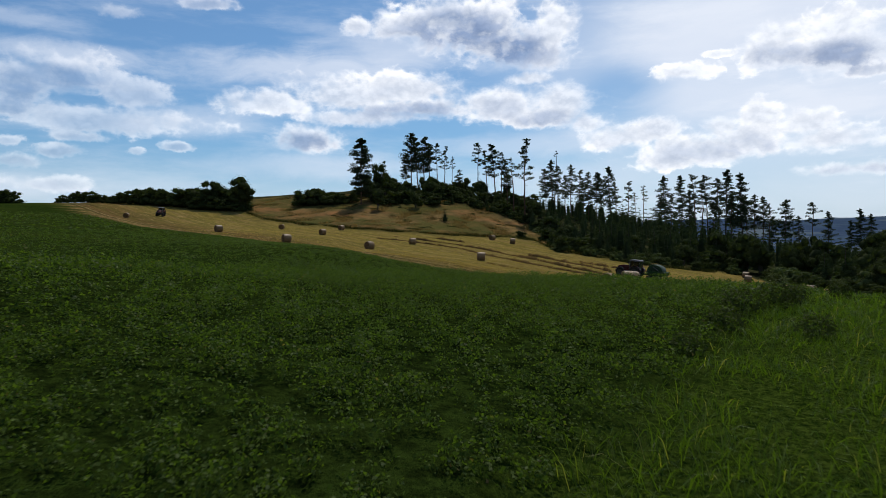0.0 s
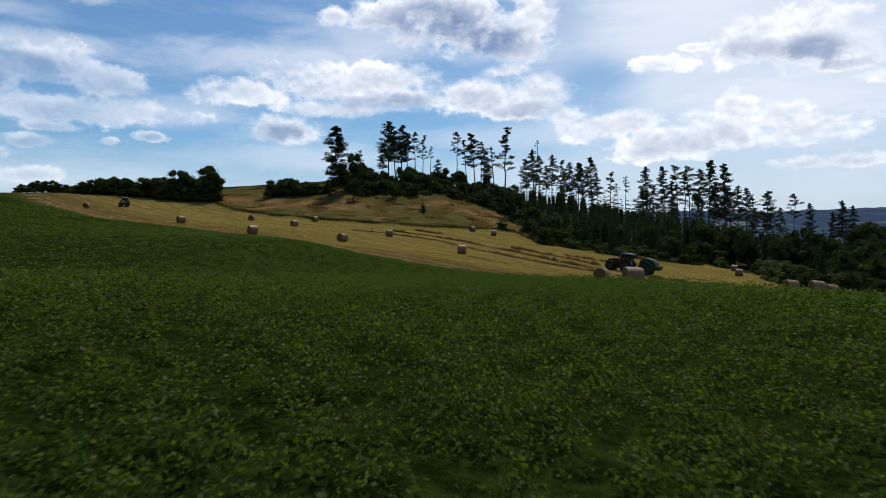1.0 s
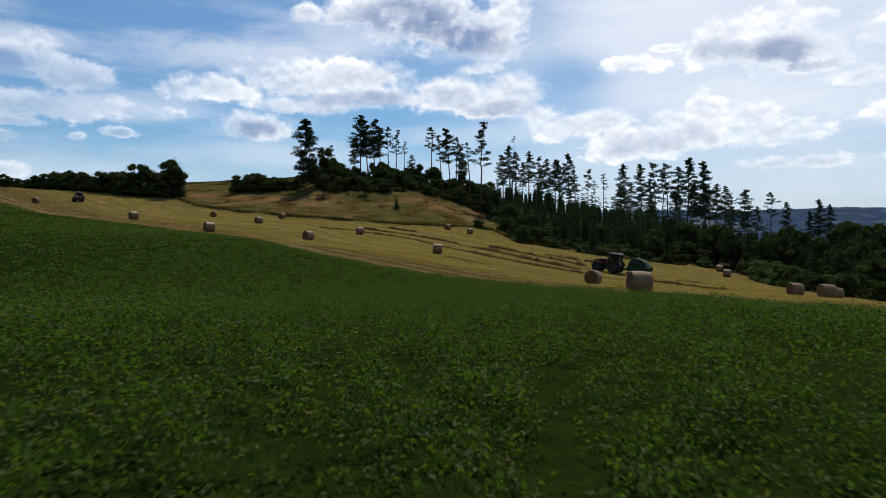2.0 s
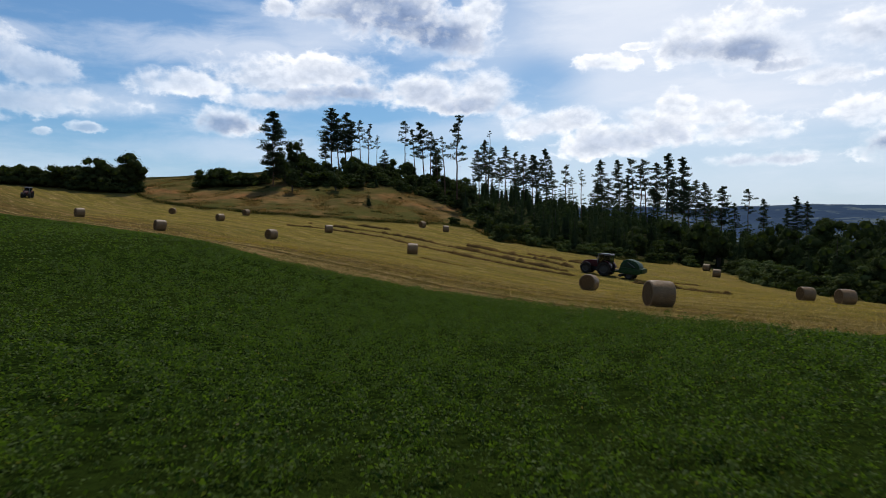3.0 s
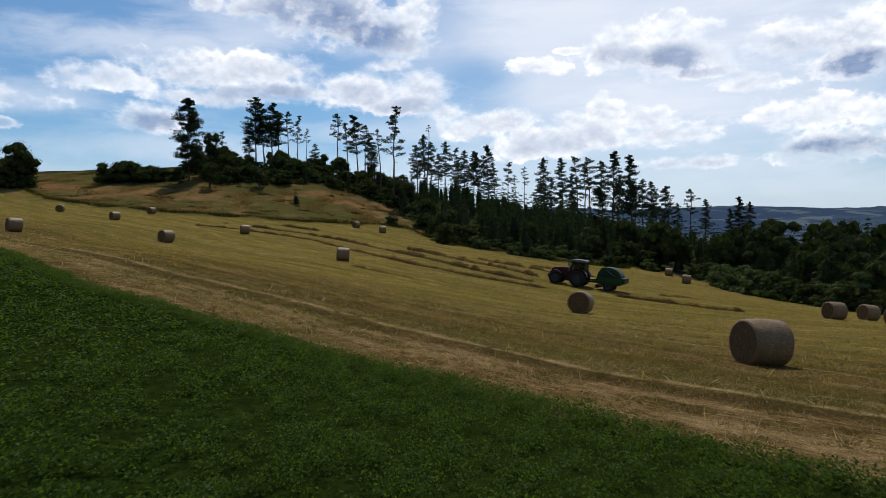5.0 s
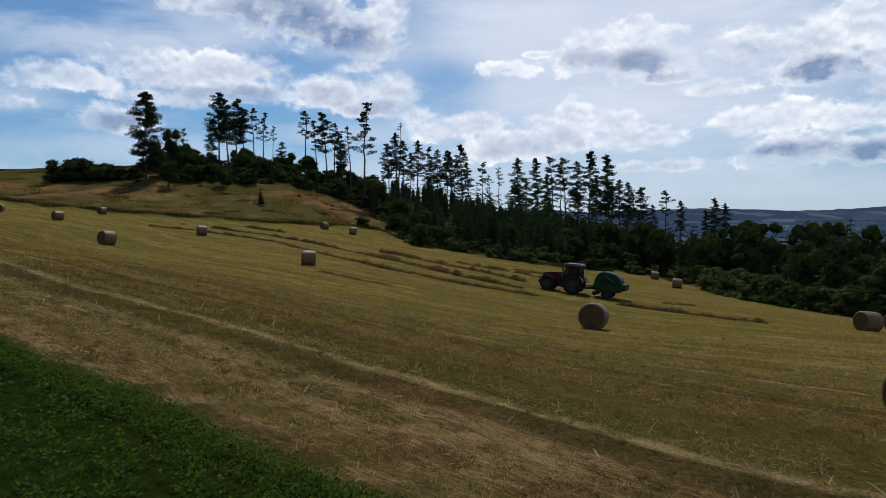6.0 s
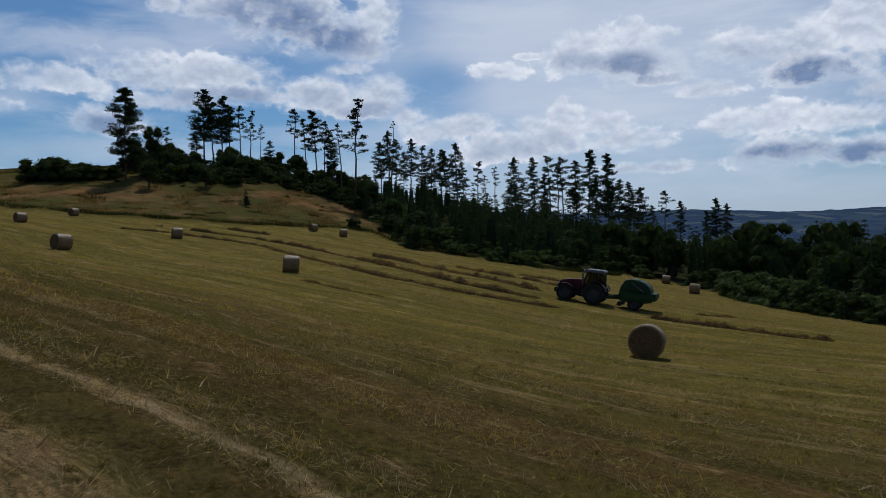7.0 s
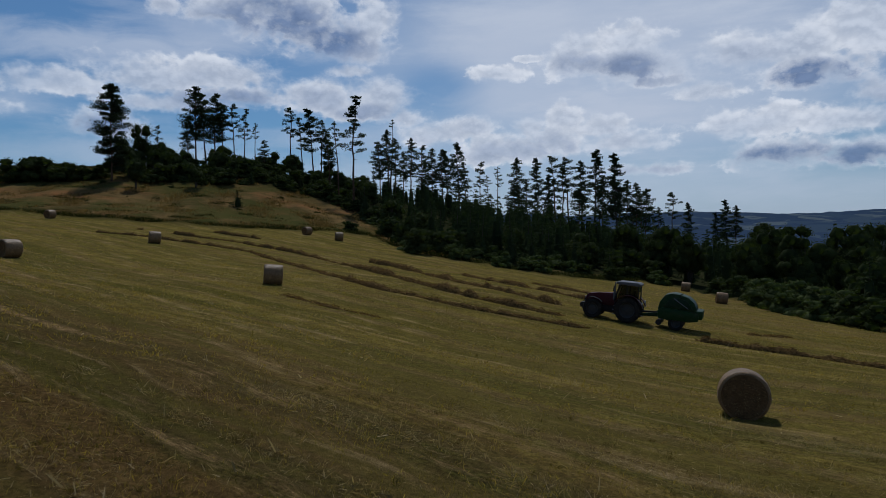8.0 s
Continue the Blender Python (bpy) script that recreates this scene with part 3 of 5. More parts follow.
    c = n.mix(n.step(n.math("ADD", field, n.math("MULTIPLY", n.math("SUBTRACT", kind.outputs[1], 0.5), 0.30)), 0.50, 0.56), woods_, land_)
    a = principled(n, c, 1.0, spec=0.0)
    # faint glow added to lift the hills as haze would
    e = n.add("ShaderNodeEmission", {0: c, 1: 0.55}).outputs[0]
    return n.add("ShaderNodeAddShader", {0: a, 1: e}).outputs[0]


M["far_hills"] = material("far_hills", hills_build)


# ---- mesh helpers ----
def mesh_from(name, verts, faces, mat, smooth_faces=False):
    """A mesh from arrays: verts (n, 3), faces (m, 3 or 4)."""
    verts, faces = np.asarray(verts, np.float32), np.asarray(faces, np.int32)
    me = bpy.data.meshes.new(name)
    m, k = faces.shape
    me.vertices.add(len(verts))
    me.vertices.foreach_set("co", verts.ravel())
    me.loops.add(m * k)
    me.loops.foreach_set("vertex_index", faces.ravel())
    me.polygons.add(m)
    me.polygons.foreach_set("loop_start", np.arange(m, dtype=np.int32) * k)
    me.polygons.foreach_set("loop_total", np.full(m, k, np.int32))
    if smooth_faces:
        me.polygons.foreach_set("use_smooth", np.ones(m, bool))
    me.update(calc_edges=True)
    me.materials.append(mat)
    return me


def thing(name, label, category, m=None, group="", kind=""):
    ob = tagged(new(name), label, category, group, kind)
    if m is not None:
        ob.matrix_basis = m
    return ob


def under(ob, parent):
    ob.parent = parent
    return ob


def part(name, bm, mat, parent, label="", sharp=35):
    """Links a bmesh as one mesh under a thing or a part."""
    me = bpy.data.meshes.new(name)
    bmesh.ops.recalc_face_normals(bm, faces=bm.faces)
    for f in bm.faces:
        f.smooth = True
    for e in bm.edges:
        if len(e.link_faces) == 2 and e.calc_face_angle(0) > radians(sharp):
            e.smooth = False
    bm.to_mesh(me)
    bm.free()
    me.materials.append(mat)
    return tagged(under(new(name, me), parent), label)


def part_mesh(name, me, parent, label=""):
    return tagged(under(new(name, me), parent), label)


def blades(at, way, length, width, bend=0.25, rng=None):
    """Narrow bent blades: a triangle fan of two quads folded to a tip. at (n,3), way (n,3) unit, length, width (n)."""
    n = len(at)
    side = np.cross(way, rng.normal(size=(n, 3)))
    side /= np.linalg.norm(side, axis=1, keepdims=True) + 1e-9
    sag = np.zeros((n, 3))
    sag[:, 2] = -bend * length
    l, w_ = length[:, None], width[:, None] * 0.5
    mid = at + way * l * 0.55 + sag * 0.25
    v = np.stack([at - side * w_, at + side * w_, mid + side * w_ * 0.8, at + way * l + sag, mid - side * w_ * 0.8], 1)
    base = np.arange(n)[:, None] * 5
    quads = np.concatenate([base + [0, 1, 2, 4]], 0)
    tips = base + [4, 2, 3]
    tri = np.concatenate([base + [0, 1, 2], base + [0, 2, 4], tips], 0)
    return v.reshape(-1, 3), tri


def leaves(at, up, size, rng, narrow=0.6, fold=0.15):
    """Diamond leaves, folded a little along the middle."""
    n = len(at)
    a = np.cross(up, rng.normal(size=(n, 3)))
    a /= np.linalg.norm(a, axis=1, keepdims=True) + 1e-9
    b = np.cross(up, a)
    s = size[:, None] * 0.5
    v = np.stack([at - a * s, at + b * s * narrow + up * s * fold * 2, at + a * s, at - b * s * narrow + up * s * fold * 2], 1)
    base = np.arange(n)[:, None] * 4
    return v.reshape(-1, 3), base + [0, 1, 2, 3]


def tube(path, radii, sides=6):
    """A tube through points, as arrays (quads)."""
    path, radii = np.asarray(path, float), np.asarray(radii, float)
    d = np.gradient(path, axis=0)
    d /= np.linalg.norm(d, axis=1, keepdims=True) + 1e-9
    ref = np.where(np.abs(d[:, 2:3]) > 0.9, [[1.0, 0, 0]], [[0, 0, 1.0]])
    a = np.cross(d, ref)
    a /= np.linalg.norm(a, axis=1, keepdims=True) + 1e-9
    b = np.cross(d, a)
    t = np.linspace(0, 2 * np.pi, sides, endpoint=False)
    v = path[:, None] + radii[:, None, None] * (np.cos(t)[None, :, None] * a[:, None] + np.sin(t)[None, :, None] * b[:, None])
    i, j = np.meshgrid(np.arange(len(path) - 1), np.arange(sides), indexing="ij")
    k = (j + 1) % sides
    f = np.stack([i * sides + j, i * sides + k, (i + 1) * sides + k, (i + 1) * sides + j], -1).reshape(-1, 4)
    return v.reshape(-1, 3), f


def merged(pieces):
    vs, fs, at = [], [], 0
    for v, f in pieces:
        vs.append(v)
        fs.append(f + at)
        at += len(v)
    return np.concatenate(vs), np.concatenate(fs)


# ---- the ground, one sheet out to the horizon ----
def spread(lo, hi, fine, far, n_far):
    """Even steps between lo and hi, then growing steps out to far on both sides."""
    grow = np.geomspace(1.0, 1.0 + (far / fine), n_far)
    out = (grow - 1.0) * fine
    out = out[1:]
    return np.concatenate([lo - out[::-1], np.arange(lo, hi, fine), hi + out])


gx, gy = spread(-42, 48, 1.0, 4600, 90), spread(-62, 60, 1.0, 4600, 110)
X, Y = np.meshgrid(gx, gy, indexing="xy")
Z = surface(X, Y)
bump_ = np.array([noise.fractal((x * 0.35, y * 0.35, 3.0), 1.0, 2.0, 3) for x, y in zip(X.ravel(), Y.ravel())]).reshape(X.shape)
Z = Z + 0.05 * bump_
ny, nx = X.shape
idx = np.arange(nx * ny).reshape(ny, nx)
quads = np.stack([idx[:-1, :-1], idx[:-1, 1:], idx[1:, 1:], idx[1:, :-1]], -1).reshape(-1, 4)
me = mesh_from("ground", np.stack([X, Y, Z], -1).reshape(-1, 3), quads, M["ground"], True)
crop, strip, rough, wood = zones(X, Y)
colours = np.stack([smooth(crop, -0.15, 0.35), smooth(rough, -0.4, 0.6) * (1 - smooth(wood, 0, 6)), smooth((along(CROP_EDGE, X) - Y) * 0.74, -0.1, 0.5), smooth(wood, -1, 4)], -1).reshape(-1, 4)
attr = me.attributes.new("zone", "FLOAT_COLOR", "POINT")
attr.data.foreach_set("color", colours.astype(np.float32).ravel())
attr = me.attributes.new("edge", "FLOAT", "POINT")
attr.data.foreach_set("value", ((Y - along(ROW_EDGE, X)) * 0.72).astype(np.float32).ravel())
attr = me.attributes.new("bank", "FLOAT", "POINT")
attr.data.foreach_set("value", rough.astype(np.float32).ravel())
ground = tagged(new("ground", me), "rolling farmland ground, mown hay field, green crop and dry slope", "ground", kind="structure")


# ---- far hills beyond the valley ----
def hill_range(y0, depth, top, seed, x0, x1):
    xs, ys = np.linspace(x0, x1, 520), np.linspace(0, 1, 22)
    hx, hy = np.meshgrid(xs, ys)
    ridge = np.array([noise.fractal((x / 900.0, seed, 0.0), 1.0, 2.1, 4) for x in xs])
    rough_ = np.array([noise.fractal((x / 260.0, y * 4.0, seed + 5.0), 1.0, 2.0, 4) for x, y in zip(hx.ravel(), hy.ravel())]).reshape(hx.shape)
    shape = np.sin(np.clip(hy, 0, 1) * np.pi / 2)
    woods = np.array([max(0.0, noise.noise((x / 70.0, seed, 1.0)) + 0.25) * (7.0 + 3.0 * noise.noise((x / 14.0, seed, 2.0))) for x in xs])
    hz = -36 + (top + 36 + 26 * ridge[None, :]) * shape + 7 * rough_ * shape + woods[None, :] * (hy > 0.97)
    i = np.arange(hx.size).reshape(hx.shape)
    f = np.stack([i[:-1, :-1], i[:-1, 1:], i[1:, 1:], i[1:, :-1]], -1).reshape(-1, 4)
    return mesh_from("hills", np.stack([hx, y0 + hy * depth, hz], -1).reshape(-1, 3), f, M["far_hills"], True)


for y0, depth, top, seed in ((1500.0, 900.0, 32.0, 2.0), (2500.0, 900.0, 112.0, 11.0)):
    tagged(new("backdrop", hill_range(y0, depth, top, seed, -600.0, 4200.0)), "far wooded hills with pale fields, haze painted in as blue", "hills", kind="structure")


# ---- trees and bushes ----
def pine_parts(h, low, reach, limbs, tufts, seed, pointed=0.0, lean=0.0):
    """Scots pine: a long bare trunk, limbs in the upper part, each carrying flat pads of needles."""
    rng = np.random.default_rng(seed)
    k = 12
    t = np.linspace(0, 1, k)
    bow = np.cumsum(rng.normal(0, 0.010 * h, (k, 2)), 0) * t[:, None]
    path = np.stack([bow[:, 0] + lean * h * t**2, bow[:, 1], t * h], 1)
    wood_ = [tube(path, 0.0105 * h * (1.0 - 0.88 * t) + 0.02, 7)]
    at, up, size = [], [], []
    gaps = rng.uniform(low, 0.9, 3)
    for i in range(limbs):
        u = low + (0.985 - low) * ((i + rng.random()) / limbs) ** 0.9
        if pointed < 0.8 and np.min(np.abs(gaps - u)) < 0.012:
            continue
        rel = (u - low) / (1 - low)
        full = math.sin(math.pi * min(1.0, 0.20 + 0.72 * rel)) * (1 - pointed) + pointed * (0.16 + 0.95 * (1.0 - rel) ** 0.8)
        r = reach * h * full * rng.choice([0.45, 0.7, 0.9, 1.0, 1.15])
        a = rng.uniform(0, 2 * math.pi)
        foot = np.array([np.interp(u, t, path[:, c]) for c in range(3)])
        rise = rng.uniform(-0.12, 0.40) if pointed < 0.5 else rng.uniform(-0.25, 0.12)
        tip = foot + np.array([math.cos(a) * r, math.sin(a) * r, rise * r + 0.08])
        mid = (foot + tip) / 2 + np.array([0, 0, -0.05 * r])
        wood_.append(tube([foot, mid, tip], [0.0034 * h * (1.2 - rel), 0.002 * h, 0.008], 4))
        for s in np.sqrt(rng.uniform(0.12, 1.05, rng.integers(3, 6))):
            c = foot * (1 - s) + tip * s + rng.normal(0, 0.07 * r, 3) * [1, 1, 0.3] + np.array([0, 0, 0.05 * r])
            m = max(6, int(1.35 * tufts * rng.uniform(0.4, 1.15) * (0.45 + 0.75 * full)))
            pad = (0.007 * h + 0.19 * r) * rng.uniform(0.7, 1.25)
            at.append(c + np.clip(rng.normal(0, 1, (m, 3)), -1.05, 1.05) * pad * [1.12, 1.12, 0.46])
            up.append(rng.normal(0, 0.7, (m, 3)) + [0, 0, 0.8])
            size.append(rng.uniform(0.012, 0.021, m) * h)
    # the leader
    m = 5 * tufts
    v = rng.random(m)
    at.append(np.stack([np.interp(0.9 + 0.1 * v, t, path[:, c]) for c in range(3)], 1) + rng.normal(0, 1, (m, 3)) * (0.004 + 0.10 * reach * (1 - v))[:, None] * h)
    up.append(rng.normal(0, 0.7, (m, 3)) + [0, 0, 0.6])
    size.append(rng.uniform(0.010, 0.020, m) * h)
    # a few dead stubs under the crown
    for i in range(7):
        u = rng.uniform(0.3 * low, low)
        a = rng.uniform(0, 2 * math.pi)
        foot = np.array([np.interp(u, t, path[:, c]) for c in range(3)])
        wood_.append(tube([foot, foot + np.array([math.cos(a), math.sin(a), -0.1]) * h * rng.uniform(0.02, 0.06)], [0.0025 * h, 0.004], 3))
    at, up, size = np.concatenate(at), np.concatenate(up), np.concatenate(size)
    up /= np.linalg.norm(up, axis=1, keepdims=True)
    return merged(wood_), leaves(at, up, size, rng, 0.55, 0.1)


def spruce_parts(h, spread_, whorls, seed, low=0.06):
    """Spruce: whorls of drooping boughs to the ground, thick with needles."""
    rng = np.random.default_rng(seed)
    t = np.linspace(0, 1, 8)
    path = np.stack([np.cumsum(rng.normal(0, 0.004 * h, 8)), np.cumsum(rng.normal(0, 0.004 * h, 8)), t * h], 1)
    wood_ = [tube(path, 0.014 * h * (1 - 0.93 * t) + 0.01, 6)]
    at, up, size = [], [], []
    for i in range(whorls):
        u = low + (0.99 - low) * (i + 0.5) / whorls
        for a in rng.uniform(0, 2 * math.pi, 6):
            r = spread_ * h * (1.03 - u) ** 0.85 * rng.uniform(0.65, 1.2)
            foot = np.array([np.interp(u, t, path[:, c]) for c in range(3)])
            m = max(5, int(9 * r / (spread_ * h) + 5))
            s = rng.uniform(0.15, 1.0, m)[:, None]
            way = np.array([math.cos(a), math.sin(a), 0.0])
            p = foot + way * r * s + np.array([0, 0, 1.0]) * (0.06 * r * s - 0.42 * r * s**2) + rng.normal(0, 0.05 * r + 0.02 * h * 0.4, (m, 3)) * [1, 1, 0.5]
            at.append(p)
            up.append(rng.normal(0, 0.55, (m, 3)) + [0, 0, 0.8] + way * 0.5)
            size.append(rng.uniform(0.042, 0.080, m) * h * (1.15 - 0.55 * u))
    at, up, size = np.concatenate(at), np.concatenate(up), np.concatenate(size)
    up /= np.linalg.norm(up, axis=1, keepdims=True)
    c = np.linspace(low, 0.60, 4)      # the dense inner boughs
    core = tube(np.stack([np.interp(c, t, path[:, 0]), np.interp(c, t, path[:, 1]), c * h], 1), spread_ * h * 0.42 * (1.0 - c) ** 0.85 * rng.uniform(0.8, 1.1, 4), 5)
    return merged(wood_), merged([leaves(at, up, size, rng, 0.36, 0.1), core])


def leafy_parts(h, wide, count, seed, stems=5, leaf=0.05, open_=0.0, foot=0.12, skirt=0):
    """Broad-leaved tree or bush: forking stems and many leaf clumps with an uneven outline."""
    rng = np.random.default_rng(seed)
    wood_, heads = [], []
    for i in range(stems):
        a = rng.uniform(0, 2 * math.pi)
        r = wide * h * rng.uniform(0.1, 0.75)
        top = np.array([math.cos(a) * r, math.sin(a) * r, h * rng.uniform(0.5, 0.86)])
        mid = top * [0.35, 0.35, 0.5]
        wood_.append(tube([[0, 0, 0], mid, top], [0.022 * h, 0.014 * h, 0.004 * h], 5))
        heads += [(top, rng.uniform(0.14, 0.26)), (mid * [1.9, 1.9, 1.0] + [0, 0, foot * h], rng.uniform(0.18, 0.28))]
        for j in range(3):
            b = a + rng.normal(0, 0.7)
            q = mid + (top - mid) * rng.uniform(0.2, 0.9) + np.array([math.cos(b), math.sin(b), rng.uniform(-0.3, 0.5)]) * wide * h * rng.uniform(0.2, 0.5)
            wood_.append(tube([mid, q], [0.008 * h, 0.003 * h], 4))
            heads.append((q, rng.uniform(0.10, 0.20)))
    for i in range(skirt):
        a = 2 * math.pi * (i + rng.random()) / skirt
        heads.append((np.array([math.cos(a) * wide * h * 0.62, math.sin(a) * wide * h * 0.62, h * rng.uniform(0.12, 0.3)]), rng.uniform(0.18, 0.26)))
    at, up, cores = [], [], []
    for c, r in heads:
        w_ = r * h * 0.68 * 1.15 * (0.6 + wide) * (1 - 0.75 * open_)
        k = np.array([-0.9, -0.1, 0.85])
        cores.append(tube(np.stack([c[0] + rng.normal(0, 0.06, 3) * w_, c[1] + rng.normal(0, 0.06, 3) * w_, np.maximum(c[2] + k * r * h * 0.55 * (1 - 0.75 * open_), 0.01 * h)], 1), w_ * np.sqrt(1 - k**2) * rng.uniform(0.85, 1.1, 3), 4))
        m = int(count / len(heads) * (r / 0.18))
        d = rng.normal(0, 1, (m, 3))
        d /= np.linalg.norm(d, axis=1, keepdims=True)
        rad = r * h * (1 - open_ * rng.random(m)) * rng.uniform(0.62, 0.88, m)
        p = c + d * rad[:, None] * [1.15 * (0.6 + wide), 1.15 * (0.6 + wide), 0.85]
        at.append(p)
        up.append(d * 0.8 + rng.normal(0, 0.5, (m, 3)) + [0, 0, 0.3])
    at, up = np.concatenate(at), np.concatenate(up)
    keep = at[:, 2] > 0.02 * h
    at, up = at[keep], up[keep]
    up /= np.linalg.norm(up, axis=1, keepdims=True)
    return merged(wood_), merged([leaves(at, up, rng.uniform(0.7, 1.4, len(at)) * leaf * h, rng, 0.6, 0.12)] + cores)


def tree(name, label, category, shapes, bark, leaf, group):
    (wv, wf), (lv, lf) = shapes
    ob = thing(name, label, category, group=group)
    part_mesh("trunk", mesh_from("trunk", wv, wf, M[bark], True), ob)
    part_mesh("crown", mesh_from("crown", lv, lf, M[leaf]), ob)
    return ob


PINE = "tall dark Scots pine with a bare trunk on the hill"
pines = {
    "full": (tree("pine_tree", "big full-crowned Scots pine at the edge of the slope", "tree", pine_parts(22, 0.12, 0.165, 120, 46, 3, 0.25), "pine_bark", "pine_needles", "pines on the hill"), 22),
    "half": (tree("pine_tree", PINE, "tree", pine_parts(20, 0.32, 0.155, 64, 40, 5, 0.25), "pine_bark", "pine_needles", "pines on the hill"), 20),
    "half_b": (tree("pine_tree", PINE, "tree", pine_parts(20, 0.38, 0.145, 58, 34, 8, 0.45), "pine_bark", "pine_needles", "pines on the hill"), 20),
    "bare": (tree("pine_tree", "thin Scots pine with a sparse high crown", "tree", pine_parts(20, 0.56, 0.125, 26, 24, 13, 0.2, -0.05), "pine_bark", "pine_needles", "pines on the hill"), 20),
    "bare_b": (tree("pine_tree", "thin bowed Scots pine with a sparse high crown", "tree", pine_parts(20, 0.48, 0.120, 30, 24, 21, 0.3, -0.02), "pine_bark", "pine_needles", "pines on the hill"), 20),
    "thin": (tree("pine_tree", "spindly half-dead pine with few needles", "tree", pine_parts(18, 0.62, 0.085, 14, 12, 34, 0.2, -0.07), "pine_bark", "pine_needles", "pines on the hill"), 18),
    "cone": (tree("pine_tree", "dark conifer with a narrow pointed crown", "tree", pine_parts(20, 0.40, 0.125, 62, 24, 61, 0.62), "pine_bark", "pine_needles", "pines on the hill"), 20),
    "spire": (tree("spruce_tree", "slim tall spruce above the young wood", "tree", pine_parts(20, 0.30, 0.135, 80, 24, 55, 0.92), "spruce_bark", "pine_needles", "spruces on the hill"), 20),
    "spire_b": (tree("spruce_tree", "slim tall spruce bare below", "tree", pine_parts(20, 0.52, 0.105, 48, 22, 89, 0.85), "spruce_bark", "pine_needles", "spruces on the hill"), 20),
    "snag": (tree("pine_tree", "dead bare pine pole above its neighbours", "tree", pine_parts(20, 0.90, 0.03, 4, 1, 97, 0.9, 0.01), "pine_bark", "pine_needles", "pines on the hill"), 20),
}
# x, y, height, kind
PINES_LEFT = [(-54.2, 158, 21.6, "full"), (-56.4, 200, 11.5, "bare"), (-45.6, 190, 13.8, "half"), (-43.6, 190, 21.4, "half"), (-41.4, 192, 20.5, "half_b"),
              (-39.9, 196, 20.6, "half"), (-37.7, 197, 18.5, "half_b"), (-35.5, 201, 18.4, "bare"), (-33.0, 202, 17.9, "bare_b"), (-30.2, 203, 14.2, "thin"), (-26.6, 195, 9.4, "half"),
              (-21.3, 213, 22.1, "bare"), (-17.3, 210, 19.0, "bare_b"), (-13.8, 205, 21.5, "half_b"), (-11.8, 206, 18.8, "bare"), (-9.6, 204, 16.0, "half"), (-7.6, 168, 14.4, "thin"), (-5.4, 162, 19.6, "thin"), (-2.0, 160, 26.5, "bare_b")]
PINES_MID = [(8.2, 197.1, 23.0, "snag"), (7.1, 186, 19.6, "cone"), (9.2, 190, 17.8, "cone"), (5.0, 188, 15.8, "half"), (14.0, 196, 19.3, "cone"), (17.2, 198, 18.0, "bare"), (20.5, 200, 18.4, "cone"), (18.9, 203, 15.0, "half"), (12.0, 199, 15.0, "cone"),
             (23.6, 202, 18.2, "cone"), (25.4, 204, 19.5, "half_b"), (28.3, 200, 22.2, "spire"), (31.2, 205, 17.5, "bare_b"), (35.1, 205, 18.4, "bare"), (38.2, 206, 15.2, "thin"), (41.0, 206, 18.5, "thin")]
PINES_RIGHT = [(52.3, 228, 26.6, "cone"), (54.6, 226, 19.5, "cone"), (50.6, 226, 17.5, "half"), (58.3, 226, 27.2, "spire_b"), (59.0, 215, 20.6, "spire"), (61.4, 214, 26.6, "bare"), (63.9, 216, 24.9, "bare_b"), (66.3, 216, 27.1, "bare"),
               (68.4, 210, 26.0, "cone"), (66.4, 192, 27.6, "spire_b"), (69.0, 182, 26.5, "spire"), (66.9, 187, 19.5, "cone"), (72.6, 188, 19.4, "half_b"), (75.4, 190, 20.0, "cone"), (78.4, 191, 19.6, "cone"), (82.0, 196, 17.0, "bare"),
               (64.0, 200, 18.0, "half_b"), (70.5, 200, 18.5, "cone"), (57.0, 222, 15.0, "cone"), (61.0, 222, 15.5, "spire"),
               (100.7, 237, 23.4, "half"), (106.3, 238, 17.6, "cone"), (112.0, 240, 23.6, "bare"), (118.2, 240, 20.5, "cone"), (95.0, 235, 16.0, "half"), (122.6, 221, 20.6, "spire"), (125.4, 220, 18.9, "cone"), (119.5, 222, 16.0, "spire")]
used = set()
turns = random.Random(4)


def stand(base, own_height, x, y, h, sink=0.15):
    """Puts a tree at its place: the built one first, copies after that."""
    s = h / own_height
    m = pose(x, y, float(land(x, y)) - sink, 0, 0, turns.uniform(0, 360)) @ Matrix.Diagonal((s, s, s, 1))
    if base.name in used:
        return copy_thing(base, m)
    used.add(base.name)
    base.matrix_basis = m
    return base


for x, y, h, kind in PINES_LEFT + PINES_MID + PINES_RIGHT:
    base, own = pines[kind]
    stand(base, own, x, y, h) if base.name not in used else copy_thing(base, pose(x, y, float(land(x, y)) - 0.15, 0, 0, turns.uniform(0, 360)) @ Matrix.Diagonal((h / own / base.scale[0],) * 3 + (1,)))

YOUNG = "young dark spruce in the dense wood edge"
spruces = [(tree("spruce_tree", YOUNG, "tree", spruce_parts(9, 0.25, 14, 100 + i), "spruce_bark", "spruce_needles", "young spruces"), 9) for i in range(3)]
BUSH = "dense dark green bush at the wood's edge"
bushes = [(tree("bush", BUSH, "bush", leafy_parts(4, 0.62, 2000, 200 + i, 5, 0.048, 0.1, 0.05, 9), "spruce_bark", "bush_leaf", "bushes"), 4) for i in range(3)]
bushes.append((tree("bush", "pale green willow bush at the wood's edge", "bush", leafy_parts(4, 0.6, 2200, 231, 5, 0.046, 0.1, 0.05, 9), "spruce_bark", "pale_leaf", "bushes"), 4))
BROAD = "broad-leaved tree with a rounded dark crown"
